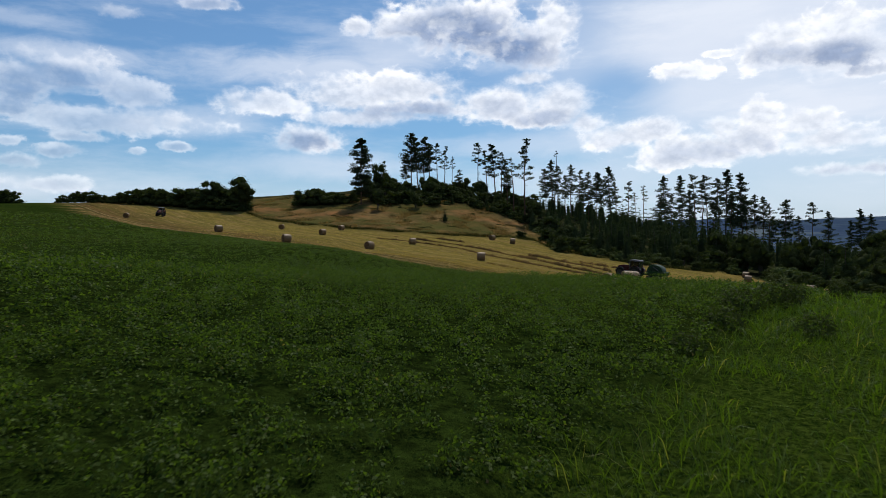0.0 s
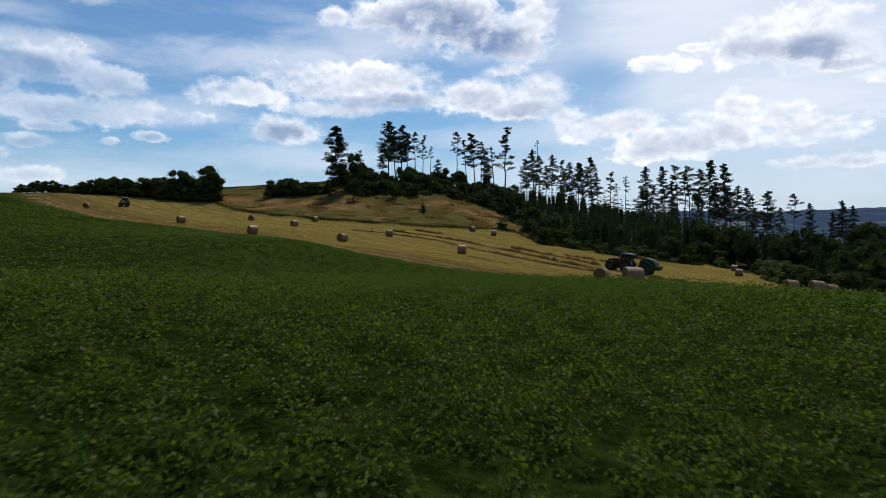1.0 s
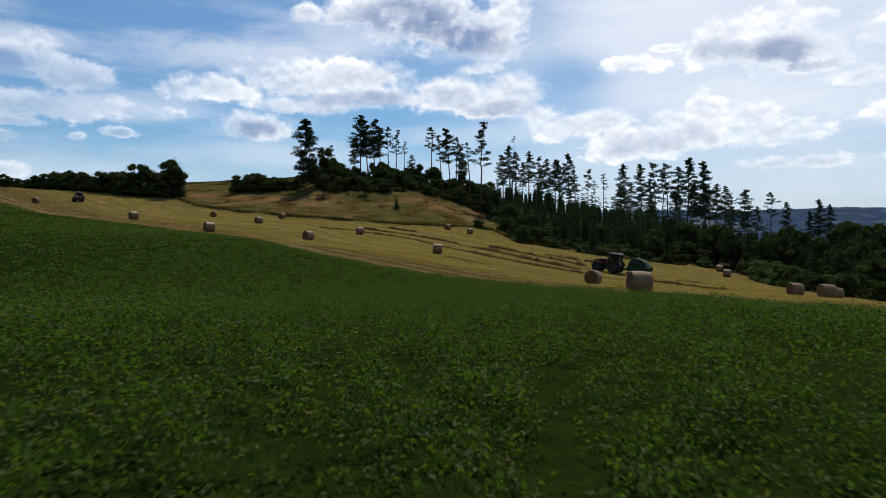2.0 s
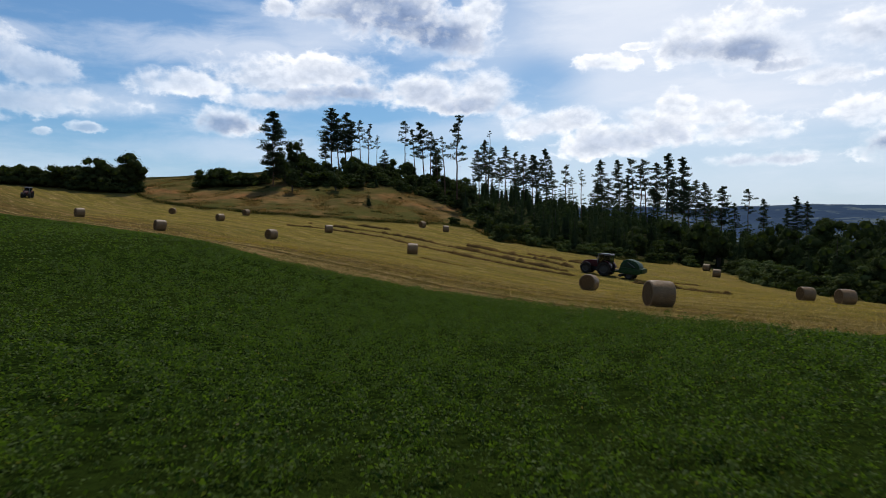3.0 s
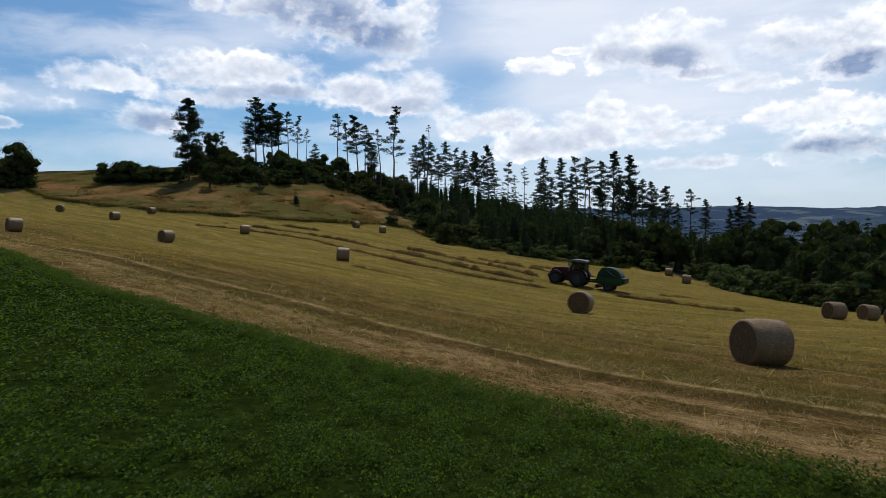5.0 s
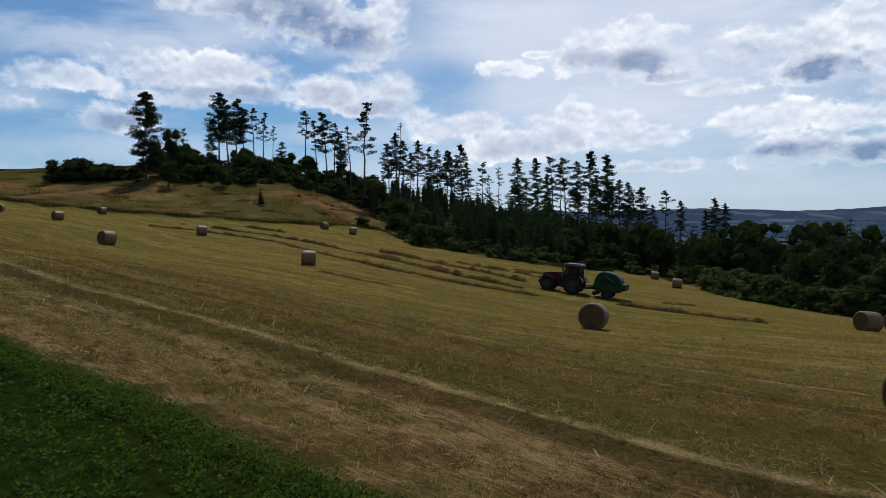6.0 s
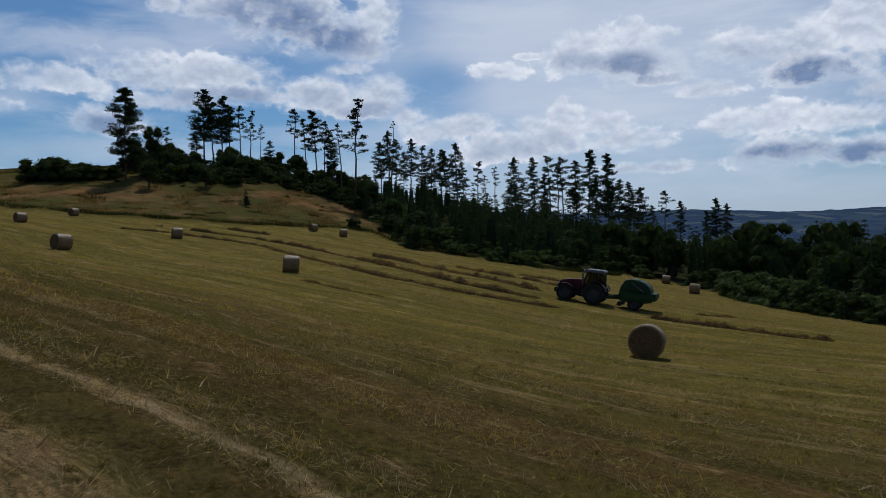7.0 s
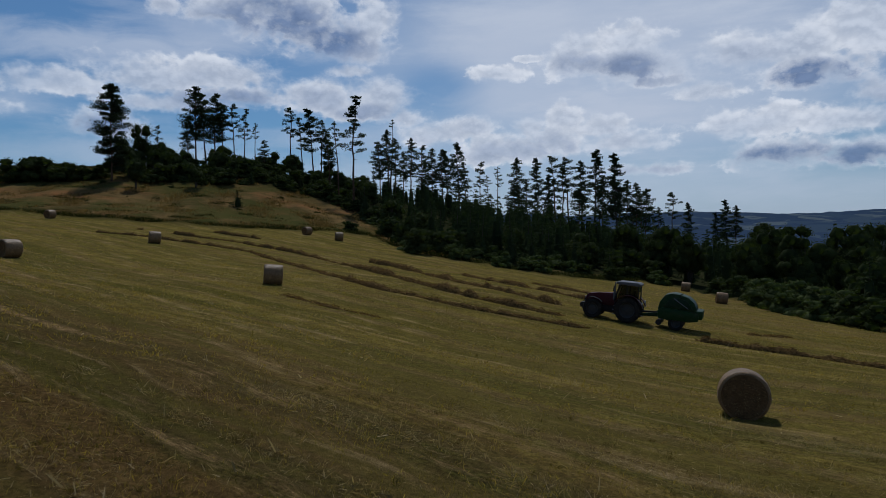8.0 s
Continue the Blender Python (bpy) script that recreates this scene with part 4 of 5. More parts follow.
broads = [(tree("broadleaf_tree", BROAD, "tree", leafy_parts(11, 0.36, 5200, 300 + i, 11, 0.021, 0.25), "spruce_bark", "bush_leaf", "broad-leaved trees"), 11) for i in range(2)]
broads.append((tree("broadleaf_tree", "slender birch with a loose drooping crown", "tree", leafy_parts(11, 0.24, 3600, 377, 8, 0.021, 0.6), "birch_bark", "bush_leaf", "broad-leaved trees"), 11))


far_bushes = [(tree("bush", BUSH, "bush", leafy_parts(4, 0.62, 760, 260 + i, 5, 0.074, 0.1, 0.05, 9), "spruce_bark", "pale_leaf" if i == 3 else "bush_leaf", "bushes"), 4) for i in range(4)]
far_broads = [(tree("broadleaf_tree", BROAD, "tree", leafy_parts(11, 0.36, 2200, 340 + i, 9, 0.032, 0.2), "spruce_bark", "bush_leaf", "broad-leaved trees"), 11) for i in range(2)]


def plant(kind, x, y, h, wide=1.0):
    if y > 110:          # far off: lighter meshes
        kind = far_bushes[bushes.index(kind)] if kind in bushes else far_broads[broads.index(kind) % 2] if kind in broads[:2] else kind
    base, own = kind
    s = h / own
    m = pose(x, y, float(land(x, y)) - 0.1, 0, 0, turns.uniform(0, 360)) @ Matrix.Diagonal((s * wide, s * wide, s, 1))
    if base.name not in used:
        used.add(base.name)
        base.matrix_basis = m
        return base
    b = base.scale
    return copy_thing(base, m @ Matrix.Diagonal((1 / b[0], 1 / b[1], 1 / b[2], 1)))


# single plants on the dry slope
plant(spruces[0], -24.8, 141.6, 3.5, 2.1)
plant(broads[0], -47.0, 151.0, 7.2, 1.0)
plant(broads[1], -36.0, 156.0, 6.0, 0.9)
plant(broads[1], -52.2, 163.5, 9.5, 1.0)
plant(broads[2], -50.0, 168.0, 13.0, 1.0)
plant(bushes[0], -2.5, 127.0, 2.4, 1.2)
plant(bushes[1], 6.2, 112.5, 5.0, 0.8)
plant(spruces[2], 2.9, 172, 9.0)
# hedge along the ridge
for x, y, h, k in ((-90.4, 147.5, 11.4, 1), (-99.5, 147.5, 9.6, 0)):
    plant(broads[k], x, y, h)
for x, y, h in ((-156.0, 131, 4.6), (-159, 130, 5.4), (-162, 129, 4.8)):
    plant(bushes[0], x, y, h, 1.3)
rw = np.random.default_rng(77)
HEDGE = [(-155.0, 2.2), (-150.0, 4.2), (-143.0, 3.8), (-137.0, 3.0), (-130.0, 4.2), (-126.0, 5.6), (-117.0, 6.0), (-104.0, 7.0), (-96.0, 6.4), (-89.0, 4.0)]
for x in np.arange(-155, -89, 2.2):
    plant(bushes[rw.integers(0, 3)], x, 150 + rw.uniform(-1, 1), float(along(HEDGE, x)) * rw.uniform(0.85, 1.12), 1.15)
for x, y, h in ((-104, 146.4, 4.6), (-101, 146.2, 5.0), (-98, 146.2, 5.0), (-95, 146.0, 4.6), (-92.5, 146.0, 4.6), (-89.8, 146.0, 3.8), (-87.5, 147.0, 2.6), (-74, 157, 4.8), (-71.5, 156.5, 6.0), (-69, 157, 6.6), (-66.5, 157.5, 5.6), (-64, 158, 4.8), (-61, 160, 4.0), (-58.0, 162, 3.6)):
    plant(bushes[rw.integers(0, 3)], x, y, h, 1.2)
# the wood on the hillside: bushes in front, young spruces behind
xs_, front_ = [p[0] for p in WOOD_EDGE], [p[1] for p in WOOD_EDGE]
for x in np.arange(-60, 128, 3.4):
    edge_y = float(np.interp(x, xs_, front_))
    for row, back in enumerate((1.0, 4.0, 8.0, 13.0, 19.0, 26.0, 34.0, 43.0, 53.0, 65.0, 78.0)):
        px, py = x + rw.uniform(-1.7, 1.7), edge_y + back + rw.uniform(-1.8, 1.8)
        if py > 212 or (x > -2 and row > 4) or rw.random() < (0.05 if row < 5 else 0.22):
            continue
        if row == 0:
            plant(bushes[rw.integers(0, 4)], px, py, rw.uniform(1.4, 2.8), 1.3)
        elif x < -2:
            plant(broads[rw.integers(0, 2)], px, py, rw.uniform(5.5, 8.5)) if rw.random() < 0.14 else plant(bushes[rw.integers(0, 3)] if rw.random() < 0.8 else spruces[rw.integers(0, 3)], px, py, rw.uniform(2.2, 5.2), 1.25)
        elif row == 1:
            plant(bushes[rw.integers(0, 4)] if rw.random() < 0.6 else spruces[rw.integers(0, 3)], px, py, rw.uniform(3.0, 5.0), 1.2)
        else:
            plant(spruces[rw.integers(0, 3)] if rw.random() < 0.8 else broads[rw.integers(0, 2)], px, py, rw.uniform(5.5, 8.8), 1.25)
# the wood goes on down the far side, over to the valley: too many to count
far_shapes = [spruce_parts(9, 0.27, 7, 140 + i)[1] for i in range(3)]
pieces = []
for y in np.arange(106, 232, 7.0):
    for x in np.arange(6, 135, 5.6):
        px, py = x + rw.uniform(-2.5, 2.5), y + rw.uniform(-3, 3)
        if py < float(np.interp(px, xs_, front_)) + 12 or rw.random() < 0.1:
            continue
        v, f = far_shapes[rw.integers(0, 3)]
        s, a = (rw.uniform(6.5, 9.0) + (2.6 if 16 < px < 66 else 0.0)) / 9, rw.uniform(0, 2 * math.pi)
        q = np.stack([v[:, 0] * math.cos(a) - v[:, 1] * math.sin(a), v[:, 0] * math.sin(a) + v[:, 1] * math.cos(a), v[:, 2]], 1) * s
        pieces.append((q + [px, py, float(land(px, py)) - 0.2], f))
wood_v, wood_f = merged(pieces)
tagged(new("spruce_wood", mesh_from("spruce_wood", wood_v, wood_f, M["spruce_needles"])), "dense dark young spruce wood running down to the valley", "wood", kind="stuff")
# low scrub on the dry slope
for i in range(14):
    x = rw.uniform(-78, 2)
    lo, hi = float(along(MOWN_EDGE, x)), float(np.interp(x, xs_, front_))
    plant(bushes[rw.integers(0, 4)], x, lo + 3 + (hi - lo - 4) * rw.random() ** 0.45, rw.uniform(0.4, 1.0), 1.7)
# taller trees at the lower right
for x, y, h, k in ((44, 112, 9.5, 0), (50, 110, 10.0, 1), (58, 100, 8.0, 0), (64, 84, 9.5, 1), (66, 66, 9.0, 0), (74, 60, 11.0, 2),
                   (90.3, 112, 14.2, 2), (90, 96, 13.0, 0), (78, 50, 9.0, 0), (88, 56, 12.0, 1), (100, 74, 13.0, 0), (72, 44, 8.0, 1), (86, 36, 10.0, 0), (98, 44, 12.0, 1),
                   (108, 60, 13.0, 2), (116.5, 190, 12.5, 0), (104, 130, 13.0, 1), (92, 140, 12.0, 0), (112, 110, 14.0, 2), (104, 26, 10.0, 0), (48.6, 109, 10.2, 1), (51.5, 104.5, 9.2, 0), (58.5, 95, 10.8, 0), (54, 91, 8.8, 1), (58.2, 85, 10.2, 0), (55.5, 71, 7.2, 1), (77, 90, 12.6, 0), (84.7, 110, 13.8, 1), (62, 76, 9.0, 0), (57, 62, 7.5, 1), (60, 54, 7.0, 0), (65, 50, 8.5, 1)):
    plant(broads[k], x, y, h)
for x, y, h, k in ((108.9, 148.9, 13.0, 0), (103.8, 126.0, 14.0, 1), (96.0, 104.0, 13.0, 2), (112.0, 138.0, 12.5, 1)):
    plant(spruces[k], x, y, h, 1.0)
# bushes along the field's lower corner
for x, y, h in ((49.5, 92, 3.2), (49, 86, 3.4), (48.0, 80, 3.2), (46.6, 75, 3.7), (45.4, 71.5, 3.6), (44.6, 68, 3.8), (44.2, 64.5, 3.6), (44.0, 61, 3.4), (44.0, 57.5, 3.3), (44.4, 54, 3.2), (46, 50, 3.4), (49.5, 46.5, 3.4), (53, 43, 3.6), (57.5, 39, 3.6), (62, 35, 3.8), (68, 30, 3.8)):
    plant(bushes[3 if 60 < y < 76 else rw.integers(0, 3)], x, y, h, 1.25)
plant(bushes[0], 7.7, 99.5, 3.9, 1.0)
plant(bushes[3], 13.5, 98.5, 2.6, 1.2)
plant(bushes[3], 19.0, 95.5, 2.4, 1.2)


# ---- round hay bales ----
def bale_thing(label):
    """A net-wrapped round bale lying on its side, axis along x, standing on z = 0."""
    rng = np.random.default_rng(9)
    R, L, n = 0.67, 0.60, 56
    ob = thing("hay_bale", label, "hay bale", group="hay bales")
    bm = bmesh.new()
    rings = []
    prof = [(-L, R - 0.085), (-L + 0.015, R - 0.04), (-L + 0.05, R - 0.01), (-L * 0.6, R), (-L * 0.2, R + 0.006), (L * 0.2, R + 0.003), (L * 0.6, R), (L - 0.05, R - 0.01), (L - 0.015, R - 0.04), (L, R - 0.085)]
    for i, (x, r) in enumerate(prof):
        ring = []
        for k in range(n):
            a = 2 * math.pi * k / n
            d = noise.noise((math.cos(a) * 2.2, math.sin(a) * 2.2, x * 3)) * 0.018
            rr = r + d
            y, z = math.cos(a) * rr, math.sin(a) * rr
            z = max(z, -R + 0.045)          # settled a little flat
            ring.append(bm.verts.new((x, y, z + R - 0.045)))
        rings.append(ring)
    for a, b in zip(rings, rings[1:]):
        for k in range(n):
            bm.faces.new((a[k], a[(k + 1) % n], b[(k + 1) % n], b[k]))
    part("net_wrap", bm, M["hay_net"], ob, "net-wrapped straw-coloured barrel")
    for s in (-1, 1):
        bm = bmesh.new()
        prev = None
        for j, f in enumerate((0.985, 0.8, 0.6, 0.4, 0.2)):
            ring = []
            for k in range(n):
                a = 2 * math.pi * k / n
                rr = (R - 0.085) * f
                d = noise.noise((math.cos(a) * f * 5, math.sin(a) * f * 5, 4.0 + s)) * 0.022 + 0.012 * math.sin(j * 2.4)
                z = max(math.sin(a) * rr, -R + 0.045)
                ring.append(bm.verts.new((s * (L - 0.002 + d * (1 if j else 0)), math.cos(a) * rr, z + R - 0.045)))
            if prev:
                for k in range(n):
                    bm.faces.new((prev[k], prev[(k + 1) % n], ring[(k + 1) % n], ring[k]))
            prev = ring
        bm.faces.new(prev)
        part("end_face", bm, M["hay_end"], ob, "spiral end of packed hay")
    # loose stalks sticking out of the ends
    m = 260
    a, r = rng.uniform(0, 2 * math.pi, m), 0.55 * np.sqrt(rng.random(m))
    s = rng.choice([-1.0, 1.0], m)
    at = np.stack([s * (L - 0.01), np.cos(a) * r, np.sin(a) * r + R - 0.045], 1)
    way = rng.normal(0, 1, (m, 3))
    way[:, 0] = s * (0.25 + np.abs(way[:, 0]) * 0.3)
    way /= np.linalg.norm(way, axis=1, keepdims=True)
    v, f = blades(at, way, rng.uniform(0.05, 0.14, m), rng.uniform(0.004, 0.008, m), 0.2, rng)
    tagged(part_mesh("loose_stalks", mesh_from("loose_stalks", v, f, M["straw_blade"]), ob), kind="stuff")
    return ob


def on_ground(x, y, turn, lift=-0.02):
    """A pose on the ground that follows its slope."""
    e = 0.8
    nrm = Vector((-(float(land(x + e, y)) - float(land(x - e, y))) / (2 * e), -(float(land(x, y + e)) - float(land(x, y - e))) / (2 * e), 1)).normalized()
    tilt = Vector((0, 0, 1)).rotation_difference(nrm).to_matrix().to_4x4()
    return Matrix.Translation((x, y, float(land(x, y)) + lift)) @ tilt @ pose(0, 0, 0, 0, 0, turn)


# x, y, turn of the axis from +x
BALES = [(9.8, 17.7, 62), (9.5, -3.1, 10), (30.9, 26.4, 8), (37.3, 31.8, 8), (30.8, 19.7, 5), (40.0, 74.0, -20), (44.8, 92.5, -30), (-6.3, 46.2, 8), (-25.0, 51.5, 55),
         (-22.7, 77.8, 20), (-3.9, 107.1, 8), (-9.1, 112.2, 47), (-44.1, 86.4, 50), (-58.9, 100.7, 100), (-36.4, 44.4, 42), (-46.7, 109.6, 66), (-101.3, 104.0, 105), (-110, 154, 45), (-56.0, 61.8, 48)]
bale = bale_thing("round net-wrapped hay bale lying on the mown field")
for i, (x, y, turn) in enumerate(BALES):
    if i == 0:
        bale.matrix_basis = on_ground(x, y, turn)
    else:
        copy_thing(bale, on_ground(x, y, turn))


# ---- machines ----
def box(bm, x0, x1, y0, y1, z0, z1, bevel=0.0, taper=None):
    """A box, bevelled; taper = (dx front, dx back) pulls the top edges in along x."""
    vs = [bm.verts.new((x, y, z)) for z in (z0, z1) for y in (y0, y1) for x in (x0, x1)]
    if taper:
        for v in vs[4:]:
            v.co.x += taper[0] if v.co.x == x0 else -taper[1]
    fs = [bm.faces.new([vs[i] for i in q]) for q in ((0, 1, 3, 2), (4, 6, 7, 5), (0, 4, 5, 1), (2, 3, 7, 6), (0, 2, 6, 4), (1, 5, 7, 3))]
    if bevel:
        es = list({e for f in fs for e in f.edges})
        bmesh.ops.bevel(bm, geom=es, offset=bevel, segments=2, affect="EDGES", profile=0.6)
    return bm


def rod(bm, a, b, r, n=8):
    v, f = tube([a, b], [r, r], n)
    vs = [bm.verts.new(p) for p in v]
    for q in f:
        bm.faces.new([vs[i] for i in q])
    bm.faces.new(vs[:n])
    bm.faces.new(vs[n:])
    return bm


def prism(bm, outline, y0, y1, bevel=0.0):
    """An outline in x, z drawn out along y."""
    a = [bm.verts.new((x, y0, z)) for x, z in outline]
    b = [bm.verts.new((x, y1, z)) for x, z in outline]
    k = len(outline)
    fs = [bm.faces.new(a), bm.faces.new(b[::-1])]
    for i in range(k):
        fs.append(bm.faces.new((a[i], a[(i + 1) % k], b[(i + 1) % k], b[i])))
    if bevel:
        bmesh.ops.bevel(bm, geom=list({e for f in fs for e in f.edges}), offset=bevel, segments=2, affect="EDGES", profile=0.6)
    return bm


def wheel(parent, x, y, r, wide, rim_mat, lugs=18):
    """A farm tyre with lugs, its rim and hub; axis along y."""
    side = 1 if y > 0 else -1
    hub = under(new("wheel"), parent)
    hub.matrix_basis = pose(x, y, r)
    bm = bmesh.new()
    n = 36
    prof = [(-0.46, 0.60), (-0.5, 0.72), (-0.48, 0.86), (-0.40, 0.94), (-0.2, 0.965), (0.2, 0.965), (0.40, 0.94), (0.48, 0.86), (0.5, 0.72), (0.46, 0.60)]
    rings = []
    for k in range(n):
        a = 2 * math.pi * k / n
        rings.append([bm.verts.new((math.cos(a) * r * q, s * wide, math.sin(a) * r * q)) for s, q in prof])
    for k in range(n):
        A, B = rings[k], rings[(k + 1) % n]
        for j in range(len(prof) - 1):
            bm.faces.new((A[j], A[j + 1], B[j + 1], B[j]))
    for k in range(lugs):
        for s in (-1, 1):
            a = 2 * math.pi * (k + (0.5 if s > 0 else 0)) / lugs
            da = 0.9 / lugs
            pts = []
            for q in (0.93, 1.0):
                for yy, aa in ((0.03, a), (0.03, a + da * 0.8), (0.49, a + da * 2.4), (0.49, a + da * 1.6)):
                    pts.append(bm.verts.new((math.cos(aa) * r * q, s * yy * wide, math.sin(aa) * r * q)))
            for q in ((4, 5, 6, 7), (0, 1, 5, 4), (1, 2, 6, 5), (2, 3, 7, 6), (3, 0, 4, 7)):
                bm.faces.new([pts[i] for i in q])
    part("tyre", bm, M["rubber"], hub, "black lugged tyre")
    bm = bmesh.new()
    prof = [(0.40, 0.61), (0.44, 0.58), (0.30, 0.54), (0.12, 0.50), (0.10, 0.30), (0.16, 0.24), (0.20, 0.12), (0.20, 0.0)]
    rings = []
    for k in range(28):
        a = 2 * math.pi * k / 28
        rings.append([bm.verts.new((math.cos(a) * r * q, side * s * wide, math.sin(a) * r * q)) for s, q in prof[:-1]])
    for k in range(28):
        A, B = rings[k], rings[(k + 1) % 28]
        for j in range(len(prof) - 2):
            bm.faces.new((A[j], A[j + 1], B[j + 1], B[j]))
    bm.faces.new([q[-1] for q in rings])
    part("rim", bm, M[rim_mat], hub)
    return hub


def tractor_thing(label):
    """A four-wheel tractor, nose to -x, rear axle at x = 0."""
    t = thing("tractor", label, "tractor")
    for y in (-0.92, 0.92):
        wheel(t, 0.0, y, 0.92, 0.56, "silver_rim", 20)
        wheel(t, -2.45, y * 0.98, 0.70, 0.46, "silver_rim", 18)
    part("chassis", prism(bmesh.new(), [(-2.95, 0.62), (-2.95, 1.0), (0.35, 1.15), (0.55, 0.9), (0.45, 0.6), (-1.2, 0.5)], -0.32, 0.32, 0.03), M["black_plastic"], t)
    part("hood", prism(bmesh.new(), [(-3.05, 0.98), (-3.14, 1.34), (-3.06, 1.58), (-2.86, 1.72), (-2.2, 1.84), (-1.05, 1.96), (-0.95, 1.02)], -0.43, 0.43, 0.07), M["red_paint"], t, "dark red bonnet")
    part("grille", prism(bmesh.new(), [(-3.16, 1.0), (-3.19, 1.30), (-3.08, 1.32), (-3.06, 1.0)], -0.30, 0.30, 0.015), M["black_plastic"], t)
    for y in (-0.22, 0.22):
        part("headlight", box(bmesh.new(), -3.17, -3.03, y - 0.1, y + 0.1, 1.38, 1.50, 0.02), M["lamp_glass"], t)
    part("front_weight", prism(bmesh.new(), [(-3.45, 0.6), (-3.5, 0.85), (-3.42, 0.98), (-3.05, 0.98), (-3.05, 0.62)], -0.38, 0.38, 0.04), M["black_plastic"], t)
    part("front_axle", rod(bmesh.new(), (-2.45, -0.8, 0.68), (-2.45, 0.8, 0.68), 0.09), M["black_plastic"], t)
    part("rear_axle", rod(bmesh.new(), (0.0, -0.8, 0.92), (0.0, 0.8, 0.92), 0.14), M["black_plastic"], t)
    for y in (-1, 1):
        arch = [(1.06 * math.cos(a), 0.92 + 1.06 * math.sin(a)) for a in np.linspace(0.25, 2.75, 12)]
        inner = [(1.02 * math.cos(a), 0.92 + 1.02 * math.sin(a)) for a in np.linspace(2.75, 0.25, 12)]
        part("rear_fender", prism(bmesh.new(), arch + inner, y * 0.62 if y > 0 else -1.18, 1.18 if y > 0 else -0.62), M["red_paint"], t, "dark red mudguard")
        arch = [(-2.45 + 0.82 * math.cos(a), 0.70 + 0.82 * math.sin(a)) for a in np.linspace(0.7, 2.6, 10)]
        inner = [(-2.45 + 0.79 * math.cos(a), 0.70 + 0.79 * math.sin(a)) for a in np.linspace(2.6, 0.7, 10)]
        part("front_fender", prism(bmesh.new(), arch + inner, 0.70 if y > 0 else -1.10, 1.10 if y > 0 else -0.70), M["black_plastic"], t)
    # cab: posts, panes, roof
    part("cab_floor", prism(bmesh.new(), [(-1.0, 1.0), (-1.0, 1.45), (-0.6, 1.5), (0.55, 1.5), (0.6, 1.15), (-0.4, 0.95)], -0.66, 0.66, 0.04), M["black_plastic"], t)
    corners = {"a": ((-1.02, 1.42), (-0.72, 2.66)), "b": ((-0.20, 1.2), (-0.18, 2.66)), "c": ((0.66, 1.45), (0.56, 2.66))}
    for y in (-0.78, 0.78):
        for k in ("a", "b", "c"):
            (x0, z0), (x1, z1) = corners[k]
            part("cab_post", rod(bmesh.new(), (x0, y * 0.92, z0), (x1, y, z1), 0.04, 6), M["black_plastic"], t)
        for (p, q) in (("a", "b"), ("b", "c")):
            (x0, z0), (x1, z1) = corners[p]
            (x2, z2), (x3, z3) = corners[q]
            bm = bmesh.new()
            bm.faces.new([bm.verts.new(c) for c in ((x0 + 0.03, y * 0.92, z0), (x2 - 0.03, y * 0.92, z2 + 0.05), (x3 - 0.03, y, z3), (x1 + 0.03, y, z1))])
            bmesh.ops.solidify(bm, geom=bm.faces[:], thickness=0.008)
            part("side_window", bm, M["cab_glass"], t)
    for (x0, z0), (x1, z1), nm in (((-1.03, 1.9), (-0.73, 2.64), "windscreen"), ((0.64, 1.5), (0.57, 2.64), "rear_window")):
        bm = bmesh.new()
        bm.faces.new([bm.verts.new(c) for c in ((x0, -0.7, z0), (x0, 0.7, z0), (x1, 0.74, z1), (x1, -0.74, z1))])
        bmesh.ops.solidify(bm, geom=bm.faces[:], thickness=0.008)
        part(nm, bm, M["cab_glass"], t)
    part("roof", prism(bmesh.new(), [(-0.95, 2.66), (-1.0, 2.74), (-0.85, 2.86), (0.5, 2.90), (0.72, 2.80), (0.70, 2.66)], -0.86, 0.86, 0.04), M["pale_roof"], t, "pale cab roof")
    for y in (-0.6, 0.6):
        part("work_lamp", box(bmesh.new(), -1.04, -0.95, y - 0.09, y + 0.09, 2.70, 2.80, 0.015), M["lamp_glass"], t)
        part("mirror_arm", rod(bmesh.new(), (-0.85, y * 1.25, 2.45), (-1.05, y * 1.85, 2.45), 0.014, 5), M["black_plastic"], t)
        part("mirror", box(bmesh.new(), -1.1, -1.04, y * 1.85 - 0.09, y * 1.85 + 0.09, 2.15, 2.5, 0.02), M["black_plastic"], t)
    part("seat", prism(bmesh.new(), [(-0.3, 1.5), (-0.3, 1.75), (0.15, 1.75), (0.2, 2.3), (0.32, 2.3), (0.32, 1.5)], -0.25, 0.25, 0.04), M["black_plastic"], t)
    part("steering_column", rod(bmesh.new(), (-0.75, 0, 1.5), (-0.55, 0, 2.0), 0.04, 6), M["black_plastic"], t)
    bm = rod(bmesh.new(), (-1.08, -0.52, 1.5), (-1.08, -0.52, 2.75), 0.05, 8)
    rod(bm, (-1.08, -0.52, 1.55), (-1.08, -0.52, 2.2), 0.085, 10)
    part("exhaust_pipe", bm, M["grey_steel"], t)
    for y in (-0.78, 0.78):
        for k in range(3):
            part("step", box(bmesh.new(), -1.05, -0.75, y - 0.12, y + 0.12, 0.5 + 0.28 * k, 0.54 + 0.28 * k, 0.008), M["grey_steel"], t)
        part("lower_link", rod(bmesh.new(), (0.3, y * 0.5, 0.75), (1.05, y * 0.55, 0.6), 0.04, 6), M["grey_steel"], t)
        part("tail_lamp", box(bmesh.new(), 0.9, 0.98, y * 1.15 - 0.08, y * 1.15 + 0.08, 1.45, 1.6, 0.012), M["lamp_glass"], t)
    return t


def baler_thing(label):
    """A round baler towed behind: wheels at x = 0, drawbar to -x."""
